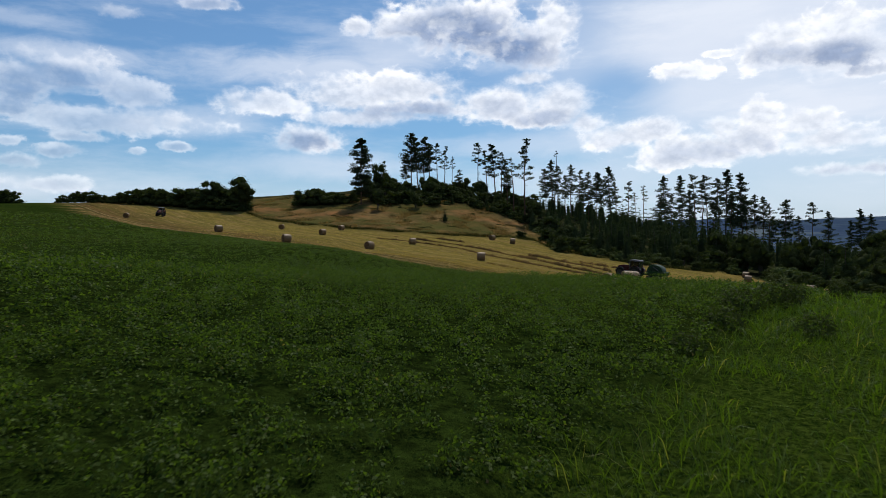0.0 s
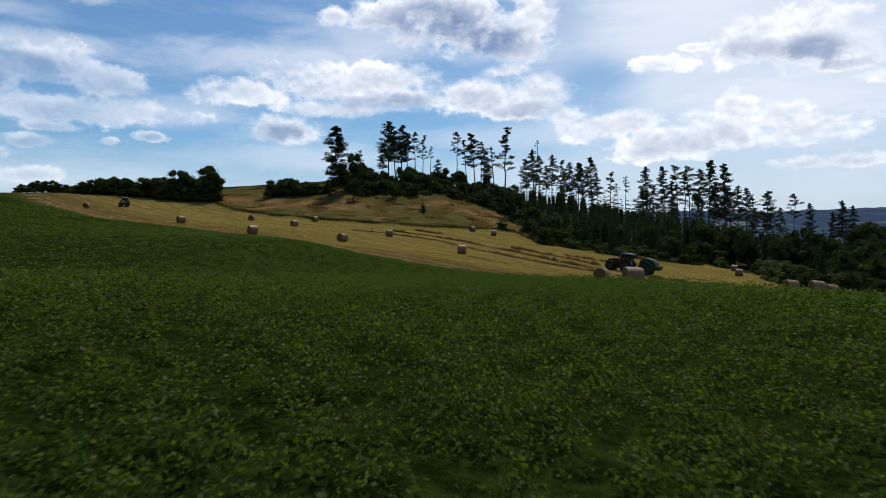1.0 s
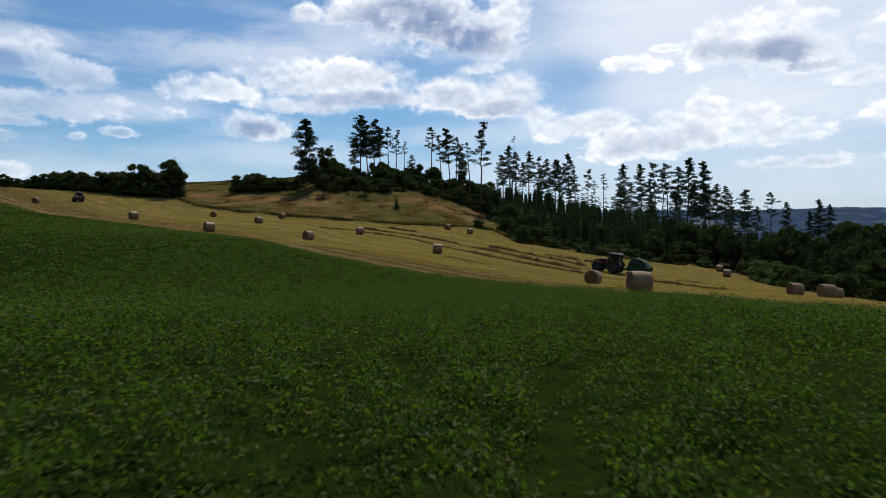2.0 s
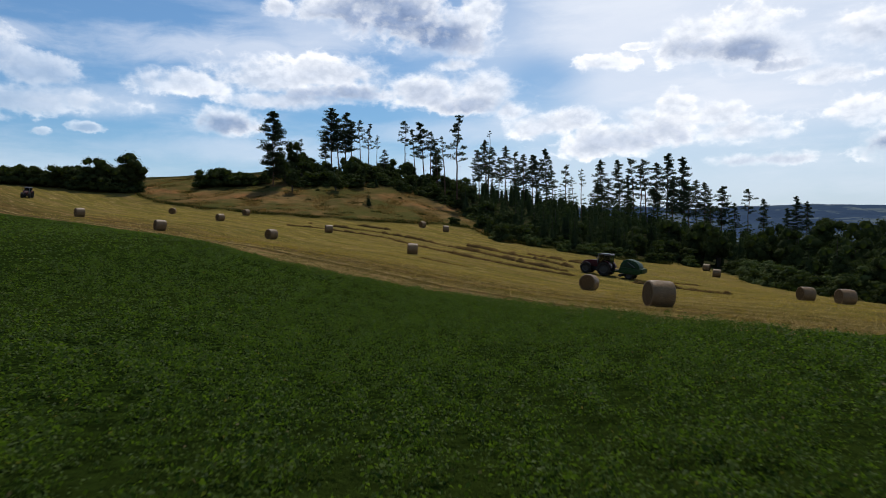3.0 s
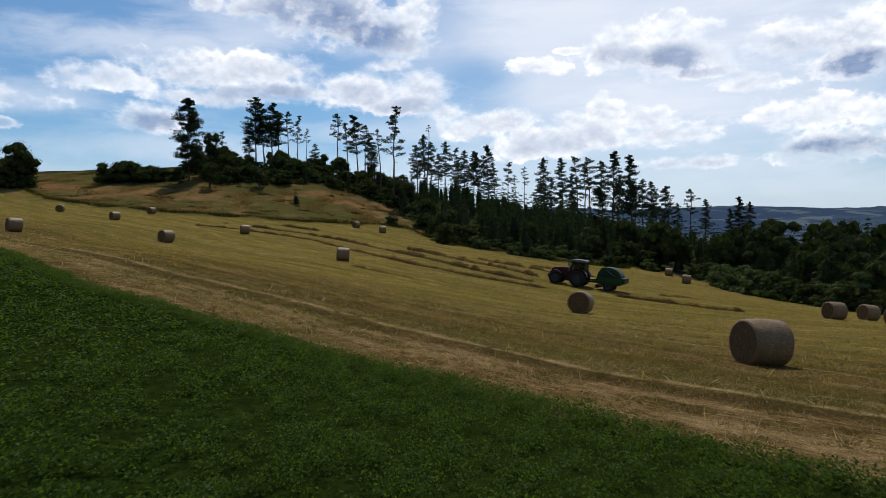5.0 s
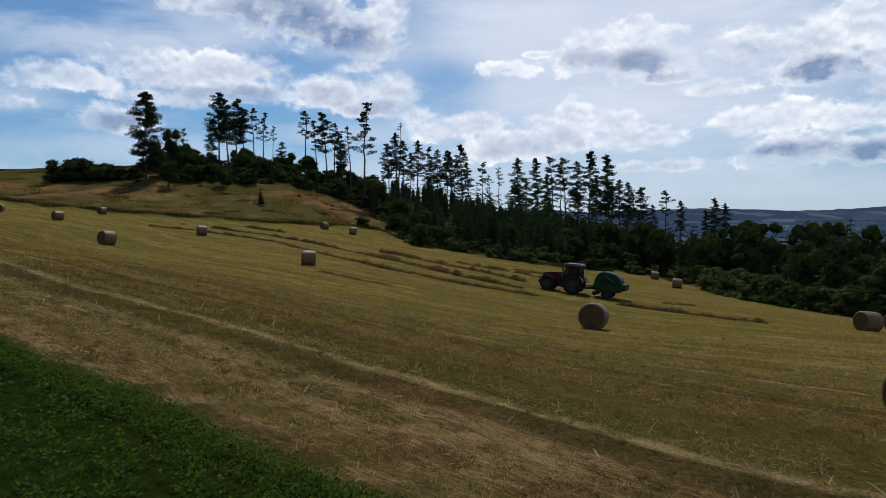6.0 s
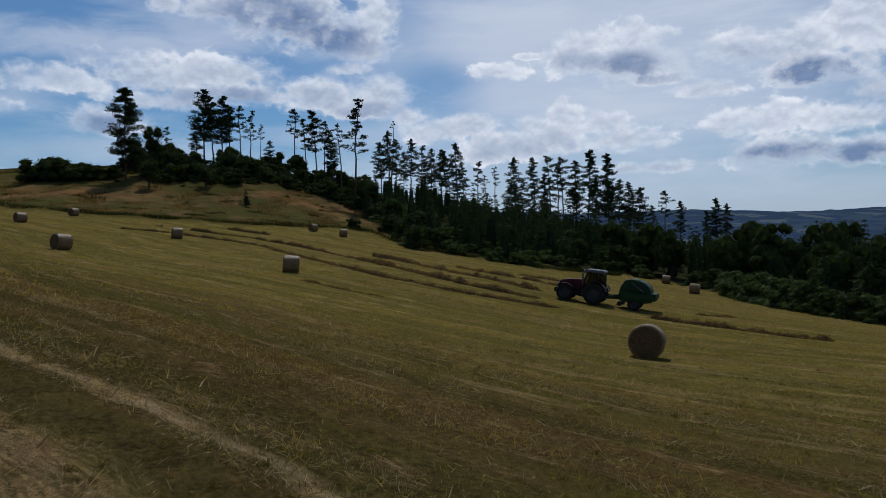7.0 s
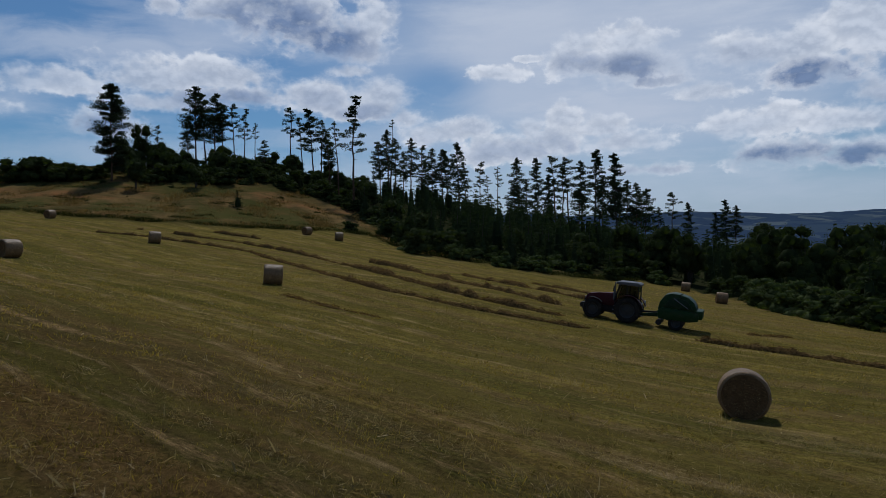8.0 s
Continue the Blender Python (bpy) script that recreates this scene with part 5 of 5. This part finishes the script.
    b = thing("round_baler", label, "baler")
    for y in (-1.0, 1.0):
        wheel(b, 0.0, y, 0.52, 0.42, "silver_rim", 20)
    part("axle", rod(bmesh.new(), (0, -1.0, 0.52), (0, 1.0, 0.52), 0.08), M["grey_steel"], b)
    part("drawbar", prism(bmesh.new(), [(-2.95, 0.55), (-2.95, 0.68), (-1.4, 0.98), (-0.6, 0.98), (-0.6, 0.75), (-1.3, 0.70)], -0.14, 0.14, 0.02), M["green_paint"], b)
    part("drive_shaft", rod(bmesh.new(), (-2.9, 0, 0.85), (-1.2, 0, 1.05), 0.07, 8), M["black_plastic"], b)
    part("bale_chamber", prism(bmesh.new(), [(-1.15, 0.85), (-1.30, 1.35), (-1.22, 1.85), (-0.90, 2.38), (-0.45, 2.52), (0.10, 2.50), (0.12, 0.75), (-0.6, 0.62)], -0.98, 0.98, 0.07), M["green_paint"], b, "green front of the bale chamber")
    part("tailgate", prism(bmesh.new(), [(0.16, 0.78), (0.14, 2.48), (0.62, 2.36), (1.02, 2.08), (1.22, 1.72), (1.30, 0.95), (0.75, 0.66)], -0.96, 0.96, 0.07), M["green_paint"], b, "green hinged tailgate")
    for y in (-1, 1):
        part("side_panel", prism(bmesh.new(), [(-1.2, 0.72), (-1.3, 1.25), (-1.0, 1.5), (1.15, 1.42), (1.42, 1.3), (1.42, 0.85), (0.9, 0.72)], *sorted((y * 0.99, y * 1.22)), 0.05), M["green_paint"], b, "green side cover")
        part("upper_panel", prism(bmesh.new(), [(-0.9, 1.56), (-0.6, 2.1), (0.0, 2.26), (0.62, 2.08), (1.0, 1.56)], *sorted((y * 0.975, y * 1.04)), 0.02), M["dark_green"], b, "dark green vented cover")
        part("rear_lamp", box(bmesh.new(), 1.42, 1.48, y * 1.05 - 0.1, y * 0.95 + 0.1, 1.0, 1.12, 0.012), M["lamp_glass"], b)
        part("tailgate_ram", rod(bmesh.new(), (-0.3, y * 1.08, 2.2), (0.7, y * 1.08, 1.6), 0.035, 6), M["grey_steel"], b)
    part("net_box", box(bmesh.new(), 1.12, 1.66, -1.16, 1.16, 0.98, 1.56, 0.06), M["green_paint"], b)
    part("pickup", rod(bmesh.new(), (-1.15, -1.0, 0.42), (-1.15, 1.0, 0.42), 0.2, 14), M["black_plastic"], b)
    for i in range(14):
        y = -0.91 + 0.14 * i
        part("tine", rod(bmesh.new(), (-1.3, y, 0.45), (-1.5, y, 0.18), 0.012, 4), M["grey_steel"], b)
    return b


ROW_WAY = 150.0          # degrees: the machines head this way from +x
hx, hy = math.cos(radians(ROW_WAY)), math.sin(radians(ROW_WAY))
BALER_AT = (18.3, 39.6)
tractor = tractor_thing("dark red tractor with a glazed cab, pulling a green baler")
baler = baler_thing("green round baler hitched to a dark red tractor")
head = math.degrees(math.atan2(hy, hx)) + 180
small_ = Matrix.Diagonal((0.86, 0.86, 0.86, 1))
baler.matrix_basis = on_ground(*BALER_AT, head) @ small_
tractor.matrix_basis = on_ground(BALER_AT[0] + hx * 2.85, BALER_AT[1] + hy * 2.85, head) @ small_
far_tractor = copy_thing(tractor, on_ground(-102.5, 122.5, 108))
far_tractor["label"] = "small red tractor working far up the mown field"


# ---- rows of raked hay ----
def windrow(points, wide, tall, seed):
    """A low uneven row of loose hay along a line, with stalks sticking out."""
    rng = np.random.default_rng(seed)
    p = np.array(points, float)
    s = np.r_[0, np.cumsum(np.hypot(*np.diff(p, axis=0).T))]
    d = np.arange(0, s[-1], 0.28)
    cx, cy = np.interp(d, s, p[:, 0]), np.interp(d, s, p[:, 1])
    cx, cy = [np.convolve(np.pad(c, 12, "edge"), np.ones(25) / 25, "valid") for c in (cx, cy)]
    tx, ty = np.gradient(cx), np.gradient(cy)
    ln = np.hypot(tx, ty)
    nx_, ny_ = -ty / ln, tx / ln
    k = np.linspace(-1, 1, 9)
    lump = np.array([0.55 + 0.9 * abs(noise.fractal((a * 0.30, seed * 3.1, 0.0), 1.0, 2.0, 4)) + 0.35 * noise.noise((a * 0.1, seed, 5.0)) for a in d])
    lump = np.clip((lump - 0.42) * 1.9, 0.0, 1.1) * rng.uniform(0.75, 1.2, len(d))
    lump[:2], lump[-2:] = 0.08, 0.08
    shift = np.array([noise.noise((a * 0.22, 7.0, seed)) for a in d]) * 0.25
    off = (k[None, :] * wide * (0.40 + 0.45 * lump[:, None]) * 0.5) + shift[:, None]
    px, py = cx[:, None] + nx_[:, None] * off, cy[:, None] + ny_[:, None] * off
    pz = land(px, py) - 0.03 + tall * lump[:, None] * (1 - k[None, :] ** 2) ** 0.7
    pz += rng.normal(0, 0.05, pz.shape) * (1 - np.abs(k[None, :]))
    v = np.stack([px, py, pz], -1)
    i = np.arange(px.size).reshape(px.shape)
    f = np.stack([i[:-1, :-1], i[:-1, 1:], i[1:, 1:], i[1:, :-1]], -1).reshape(-1, 4)
    ob = thing("hay_row", "low uneven row of raked brown hay on the mown field", "hay", group="rows of raked hay")
    part_mesh("hay_swath", mesh_from("hay_swath", v.reshape(-1, 3), f, M["hay_row"]), ob)
    m = int(len(d) * 18)
    pick, kk = rng.integers(0, len(d), m), rng.integers(1, 8, m)
    at = v[pick, kk] + rng.normal(0, 0.05, (m, 3)) * [1, 1, 0.3]
    way = rng.normal(0, 1, (m, 3))
    way[:, 2] = np.abs(way[:, 2]) * 0.6 + 0.1
    way /= np.linalg.norm(way, axis=1, keepdims=True)
    bv, bf = blades(at, way, rng.uniform(0.12, 0.35, m), rng.uniform(0.012, 0.03, m), 0.35, rng)
    tagged(part_mesh("loose_hay", mesh_from("loose_hay", bv, bf, M["hay_blade"]), ob), kind="stuff")
    return ob


def hay_row_build(n):
    p = place_of(n)
    a, b = n.noise(p, 7.0, 6.0, 0.7), n.noise(p, 0.8, 3.0)
    c = n.mix(n.step(a, 0.3, 0.7), (0.030, 0.018, 0.006), (0.22, 0.135, 0.055))
    c = n.mix(n.math("MULTIPLY", b, 0.4), c, (0.055, 0.040, 0.011))
    return principled(n, c, 0.95, bump=a, strength=1.0, distance=0.08, spec=0.0)


M["hay_row"] = material("hay_row", hay_row_build)
ROWS = [([(-33.4, 88.0), (-26.9, 87.7), (-23.2, 84.5), (-17.7, 81.2), (-13.9, 78.7), (-11.3, 74.5), (-8.1, 67.3), (-3.5, 56.8), (-0.5, 49.0), (1.7, 45.4), (3.6, 43.0), (5.5, 41.3), (7.2, 39.8), (9.3, 38.1), (11.0, 37.3), (13.0, 36.4)], 1.0, 0.36),
        ([(-26.1, 96.3), (-21.3, 92.4), (-16.3, 90.1), (-11.9, 85.2), (-8.0, 81.7), (-4.2, 73.8), (-0.9, 66.5), (1.8, 58.7), (3.1, 53.6), (4.7, 49.8), (5.8, 47.6), (8.0, 44.0), (9.8, 42.3), (11.4, 41.0), (12.4, 40.3)], 1.1, 0.44),
        ([(-22.4, 104.1), (-17.9, 100.0), (-13.4, 97.7)], 1.1, 0.44),
        ([(0.1, 78.2), (3.0, 73.4), (5.1, 66.2), (6.2, 59.3), (7.3, 55.6), (9.4, 52.1), (10.6, 50.7), (11.9, 47.6), (13.6, 44.8)], 1.1, 0.44),
        ([(9.6, 70.6), (11.3, 63.3), (13.3, 58.0), (15.7, 53.5), (18.0, 50.0)], 1.0, 0.36),
        ([(16.5, 70.0), (18.5, 64.0), (20.5, 59.0), (22.5, 55.5)], 0.9, 0.26),
        ([(-31.8, 99.4), (-29.2, 98.3)], 0.8, 0.25),
        ([(16.8, 36.0), (19.4, 34.0), (21.2, 32.3), (22.9, 30.6), (24.3, 28.6), (25.4, 26.9)], 0.75, 0.28),
        ([(22.0, 39.4), (24.5, 40.0), (27.0, 40.2)], 0.8, 0.2),
        ([(-5.5, 40.6), (-2.3, 36.3), (-0.4, 34.8), (1.1, 33.7)], 0.7, 0.14)]
for i, (line, wide, tall) in enumerate(ROWS):
    windrow(line, wide * 0.85, tall * 0.95, i + 1)


# ---- the green crop, the grasses and the stubble ----
def scatter(x0, x1, y0, y1, per_m2, rng):
    m = rng.poisson(per_m2 * (x1 - x0) * (y1 - y0))
    return rng.uniform(x0, x1, m), rng.uniform(y0, y1, m)


def crop_plants():
    """Low leafy fodder plants: clumps of small leaves, dense beside the flight line and coarser away from it."""
    rng = np.random.default_rng(1)
    vs = []
    for near, far, density, per, size, rad in ((0, 3, 52, 22, 0.038, 0.11), (3, 6, 38, 16, 0.050, 0.12), (6, 19, 16, 12, 0.078, 0.18), (19, 60, 3.4, 8, 0.135, 0.30), (60, 130, 0.6, 7, 0.36, 0.8)):
        x, y = scatter(-130, 45, -62 if far < 100 else -30, 125, density, rng) if far > 30 else scatter(-far, far + 4, -60, 24, density, rng)
        clump = np.array([noise.noise((a * 1.9, b * 1.9, 9.0)) + 0.5 * noise.noise((a * 4.2, b * 4.2, 1.0)) for a, b in zip(x, y)]) if far < 30 else np.zeros(len(x))
        gap = np.hypot(np.maximum(np.abs(x - 0.5) - 0.5, 0), np.maximum(y + 12, 0) * 0.6)
        depth = crop_depth(x, y)
        keep = (gap >= near) & (gap < far) & (depth > np.where(y > -25, min(rad, 0.25), -0.05) + 0.12 * rng.random(len(x))) & (rng.random(len(x)) < 0.86 + 1.8 * clump)
        # out of reach of the view: behind the start
        keep &= (np.abs(x - 2) < 14 + (y + 60) * 1.2)
        x, y, depth, clump = x[keep], y[keep], depth[keep], clump[keep]
        if far in (3, 19):       # a close-set margin along the edge, finer beside the flight line
            ex = rng.uniform(-14, 14, 3200) if far == 3 else rng.uniform(-62, -14, 3200)
            ey = along(CROP_EDGE, ex) - rng.uniform(0.2, 1.3, 3200)
            ed = crop_depth(ex, ey)
            ok = (ed > 0.1) & (ed < 1.2)
            x, y, depth, clump = np.r_[x, ex[ok]], np.r_[y, ey[ok]], np.r_[depth, ed[ok] + 0.5], np.r_[clump, 0.1 * rng.normal(size=ok.sum())]
        z = land(x, y)
        swell = np.array([noise.noise((a * 0.45, b * 0.45, 4.0)) for a, b in zip(x, y)])
        tall = np.clip(0.38 + 0.10 * swell + (0.40 if far < 10 else 0.26) * clump + rng.uniform(-0.05, 0.05, len(x)), 0.12, 0.66 if far < 10 else 0.60) * (0.7 + 0.3 * smooth(depth, 0, 1.0))
        m = len(x)
        i = np.repeat(np.arange(m), per)
        ang, r = rng.uniform(0, 2 * np.pi, m * per), rad * np.sqrt(rng.random(m * per))
        hgt = tall[i] * (1.0 - 0.55 * rng.random(m * per) ** 1.4) - r * 0.35
        at = np.stack([x[i] + np.cos(ang) * r, y[i] + np.sin(ang) * r, z[i] + hgt], 1)
        up = rng.normal(0, 0.75 if far < 10 else 0.5 if far < 30 else 0.38, (m * per, 3)) + [0, 0, 0.8]
        up[:, 0] += np.cos(ang) * 0.35
        up[:, 1] += np.sin(ang) * 0.35
        up /= np.linalg.norm(up, axis=1, keepdims=True)
        vs.append(leaves(at, up, rng.uniform(0.7, 1.35, m * per) * size, rng, 0.62, 0.12))
    v, f = merged(vs)
    return mesh_from("crop", v, f, M["crop_leaf"])


tagged(new("fodder_crop", crop_plants()), "dense low dark green fodder crop with small leaves", "crop", kind="stuff")


def grass_mesh(name, x, y, length, width, mat, rng, upright=1.0, bend=0.3, lift=0.0):
    m = len(x)
    at = np.stack([x, y, land(x, y) + lift], 1)
    way = rng.normal(0, 0.45, (m, 3)) + [0, 0, upright]
    way[:, 2] = np.abs(way[:, 2])
    way /= np.linalg.norm(way, axis=1, keepdims=True)
    v, f = blades(at, way, length, width, bend, rng)
    return mesh_from(name, v, f, mat)


def strip_grass():
    rng = np.random.default_rng(2)
    x, y = scatter(0, 13, -62, -42, 340, rng)
    x2, y2 = scatter(0, 42, -46, -6, 42, rng)
    x, y = np.r_[x, x2], np.r_[y, y2]
    far = np.r_[np.zeros(len(x) - len(x2)), np.ones(len(x2))]
    inside = np.minimum((x - along(STRIP_EDGE, y)) * 0.9, (along(CROP_EDGE, x) - y) * 0.74)
    clump = np.array([noise.noise((a * 0.9, b * 0.9, 8.0)) for a, b in zip(x, y)])
    keep = (inside > -0.5 + rng.random(len(x))) & (rng.random(len(x)) < 0.75 + 0.6 * clump)
    x, y, far, clump = x[keep], y[keep], far[keep], clump[keep]
    ln = rng.uniform(0.25, 0.6, len(x)) * (1 + 0.5 * clump) * (1 + 0.15 * far)
    return grass_mesh("grass", x, y, ln, rng.uniform(0.006, 0.012, len(x)) * (1 + 1.2 * far), M["grass_blade"], rng, 1.0, 0.45)


tagged(new("long_grass", strip_grass()), "long bright green grass beside the crop", "grass", kind="stuff")


def stubble():
    """Short regrowth and cut stalks standing over the mown field, thick and fine near the flight's end, coarser far off."""
    rng = np.random.default_rng(3)
    xs, ys, ln, wd = [], [], [], []
    for x0, x1, y0, y1, per, wide, gap in ((-10, 17, -14, 17, 105, 0.008, None), (-30, 36, -18, 48, 36, 0.023, (-10, 17, -14, 17)), (-62, 52, -18, 112, 7.0, 0.060, (-30, 36, -18, 48))):
        x, y = scatter(x0, x1, y0, y1, per, rng)
        clump = np.array([noise.noise((a * 0.8, b * 0.8, 2.0)) + 0.6 * noise.noise((a * 2.6, b * 2.6, 5.0)) for a, b in zip(x, y)])
        keep = (crop_depth(x, y) < -0.1) & (y > along(CROP_EDGE, x)) & (y < along(MOWN_EDGE, x)) & (rng.random(len(x)) < (0.62 + 1.1 * clump) * smooth((y - along(ROW_EDGE, x)) * 0.72, 3.0, 9.0) * (0.72 + 0.45 * np.sin((y - along(ROW_EDGE, x)) * 1.05 + 1.5 * np.sin(x * 0.13))))
        if gap:
            keep &= ~((x > gap[0]) & (x < gap[1]) & (y > gap[2]) & (y < gap[3]))
        x, y, clump = x[keep], y[keep], clump[keep]
        xs.append(x)
        ys.append(y)
        ln.append(rng.uniform(0.05, 0.13, len(x)) * (1 + 0.4 * clump))
        wd.append(rng.uniform(0.7, 1.3, len(x)) * wide)
    x, y = np.concatenate(xs), np.concatenate(ys)
    return grass_mesh("stubble", x, y, np.concatenate(ln), np.concatenate(wd), M["stubble_blade"], rng, 0.9, 0.2)


tagged(new("stubble", stubble()), "short yellow-green stubble of the mown hay field", "stubble", kind="stuff")


def regrowth():
    """Brown and green tufts left standing by the mower along the edge of the field."""
    rng = np.random.default_rng(33)
    cx, cy = scatter(-12, 18, -18, 16, 3.2, rng)
    row = (cy - along(ROW_EDGE, cx)) * 0.72
    keep = (crop_depth(cx, cy) < -0.15) & (cy > along(CROP_EDGE, cx)) & (rng.random(len(cx)) < 0.25 + 0.75 * smooth(row, 16.0, 3.0))
    cx, cy = cx[keep], cy[keep]
    per = 26
    i = np.repeat(np.arange(len(cx)), per)
    r = rng.uniform(0.05, 0.30, len(cx))[i]
    x, y = cx[i] + rng.normal(0, 0.55, len(i)) * r, cy[i] + rng.normal(0, 0.55, len(i)) * r
    return grass_mesh("regrowth", x, y, rng.uniform(0.06, 0.17, len(x)), rng.uniform(0.005, 0.010, len(x)), M["regrowth_blade"], rng, 0.75, 0.35)


tagged(new("regrowth_tufts", regrowth()), "brown and dull green tufts standing on the mown field", "grass", kind="stuff")


def straw():
    """Loose bleached stalks left lying in bands along the edge of the crop and along the rows."""
    rng = np.random.default_rng(4)
    x1, y1 = scatter(-12, 18, -17, 15, 200, rng)
    x2, y2 = scatter(-45, 45, -18, 62, 9, rng)
    x, y = np.r_[x1, x2], np.r_[y1, y2]
    far = np.r_[np.zeros(len(x1)), np.ones(len(x2))]
    d = -crop_depth(x, y)
    row = (y - along(ROW_EDGE, x)) * 0.72
    band = np.array([noise.noise((a * 0.55, 3.0, 1.0)) + 0.7 * noise.noise((b * 0.7, c * 0.7, 4.0)) for a, b, c in zip(row, x, y)])
    keep = (d > 0.1) & (y > along(CROP_EDGE, x)) & (rng.random(len(x)) < np.clip(0.08 + 0.45 * band + 0.55 * np.clip(np.sin(2.05 * row + 1.5) * 2 - 0.9, 0, 1) * (band > -0.1) * (row > 6) + 0.9 * np.exp(-((row - 5.45) / 0.3) ** 2) + 0.5 * np.exp(-((row - 2.4) / 0.4) ** 2) - 0.7 * np.exp(-((row - 4.65) / 0.45) ** 2) + 0.30 * np.exp(-((d - 3.5) / 3.0) ** 2), 0.03, 1))
    x, y, far = x[keep], y[keep], far[keep]
    return grass_mesh("straw", x, y, rng.uniform(0.05, 0.20, len(x)) * (1 + 0.7 * far), rng.uniform(0.004, 0.009, len(x)) * (1 + 2.0 * far), M["straw_blade"], rng, 0.25, 0.12, 0.02)


tagged(new("loose_straw", straw()), "loose bleached straw lying in bands on the field", "straw", kind="stuff")


def slope_grass():
    rng = np.random.default_rng(5)
    x, y = scatter(-95, 14, 98, 180, 17, rng)
    rough_, wood_ = (y - along(MOWN_EDGE, x)) * 0.8, wood_depth(x, y)
    clump = np.array([noise.noise((a * 0.18, b * 0.18, 6.0)) for a, b in zip(x, y)])
    keep = (rough_ > 0) & (wood_ < 6) & (rng.random(len(x)) < 0.5 + 0.9 * clump)
    x, y, clump, rough_ = x[keep], y[keep], clump[keep], rough_[keep]
    return grass_mesh("slope_grass", x, y, rng.uniform(0.45, 1.0, len(x)) * (1 + 0.5 * clump), rng.uniform(0.05, 0.12, len(x)), M["dry_blade"], rng, 1.0, 0.3)


def slope_tufts():
    rng = np.random.default_rng(15)
    x, y = scatter(-95, 14, 98, 180, 26, rng)
    rough_, wood_ = (y - along(MOWN_EDGE, x)) * 0.8, wood_depth(x, y)
    clump = np.array([noise.noise((a * 0.16, b * 0.3, 16.0)) + 0.6 * noise.noise((a * 0.6, b * 0.8, 3.0)) for a, b in zip(x, y)])
    keep = (rough_ > 0) & (wood_ < 6) & (clump > 0.30 + 0.25 * rng.random(len(x)))
    x, y = x[keep], y[keep]
    return grass_mesh("slope_tufts", x, y, rng.uniform(0.35, 0.7, len(x)), rng.uniform(0.05, 0.11, len(x)), M["bank_blade"], rng, 0.6, 0.4, 0.2)


tagged(new("rough_tussocks", slope_tufts()), "dark green tussocks among the dry grass", "grass", kind="stuff")
tagged(new("dry_grass", slope_grass()), "tall dry yellow-brown grass on the slope", "grass", kind="stuff")


def bank_grass():
    """The taller dark fringe of grass where the mown field meets the slope and the wood."""
    rng = np.random.default_rng(6)
    x, y = scatter(-100, 50, 60, 150, 30, rng)
    d = (y - along(MOWN_EDGE, x)) * 0.8
    keep = (d > -0.1) & (d < 1.0 + 1.0 * rng.random(len(x)))
    x, y = x[keep], y[keep]
    return grass_mesh("bank_grass", x, y, rng.uniform(0.6, 1.25, len(x)), rng.uniform(0.05, 0.10, len(x)), M["bank_blade"], rng, 1.0, 0.3)


tagged(new("bank_grass", bank_grass()), "dark fringe of tall grass along the field's edge", "grass", kind="stuff")


def weed_thing():
    rng = np.random.default_rng(12)
    m = 420
    d = rng.normal(0, 1, (m, 3))
    d /= np.linalg.norm(d, axis=1, keepdims=True)
    at = d * [0.42, 0.42, 0.28] * rng.uniform(0.5, 1.0, (m, 1)) + [0, 0, 0.34]
    up = d * 0.7 + rng.normal(0, 0.5, (m, 3)) + [0, 0, 0.5]
    up /= np.linalg.norm(up, axis=1, keepdims=True)
    v, f = leaves(at, up, rng.uniform(0.05, 0.10, m), rng, 0.5, 0.12)
    ob = thing("weed", "dark leafy weed clump in the long grass", "plant", group="weeds")
    part_mesh("foliage", mesh_from("foliage", v, f, M["bush_leaf"]), ob)
    stems = [tube([[0, 0, 0], [math.cos(a) * 0.12, math.sin(a) * 0.12, 0.3], [math.cos(a) * 0.25, math.sin(a) * 0.25, 0.5]], [0.012, 0.008, 0.004], 4) for a in np.linspace(0, 5.5, 6)]
    for sv, sf in stems:
        part_mesh("stem", mesh_from("stem", sv, sf, M["grass_blade"]), ob)
    return ob


weed = weed_thing()
for i, (x, y, s) in enumerate(((7.6, -43.0, 1.2), (6.4, -44.6, 1.1), (5.6, -46.6, 0.9), (8.6, -41.0, 0.9), (6.9, -46.8, 0.8), (9.4, -44.2, 0.8), (4.6, -48.6, 0.7), (10.6, -38.5, 0.9), (8.2, -47.5, 0.7))):
    m = pose(x, y, float(land(x, y)), 0, 0, i * 77) @ Matrix.Diagonal((s, s, s, 1))
    if i == 0:
        weed.matrix_basis = m
    else:
        copy_thing(weed, m @ Matrix.Diagonal((1 / 1.2, 1 / 1.2, 1 / 1.2, 1)))
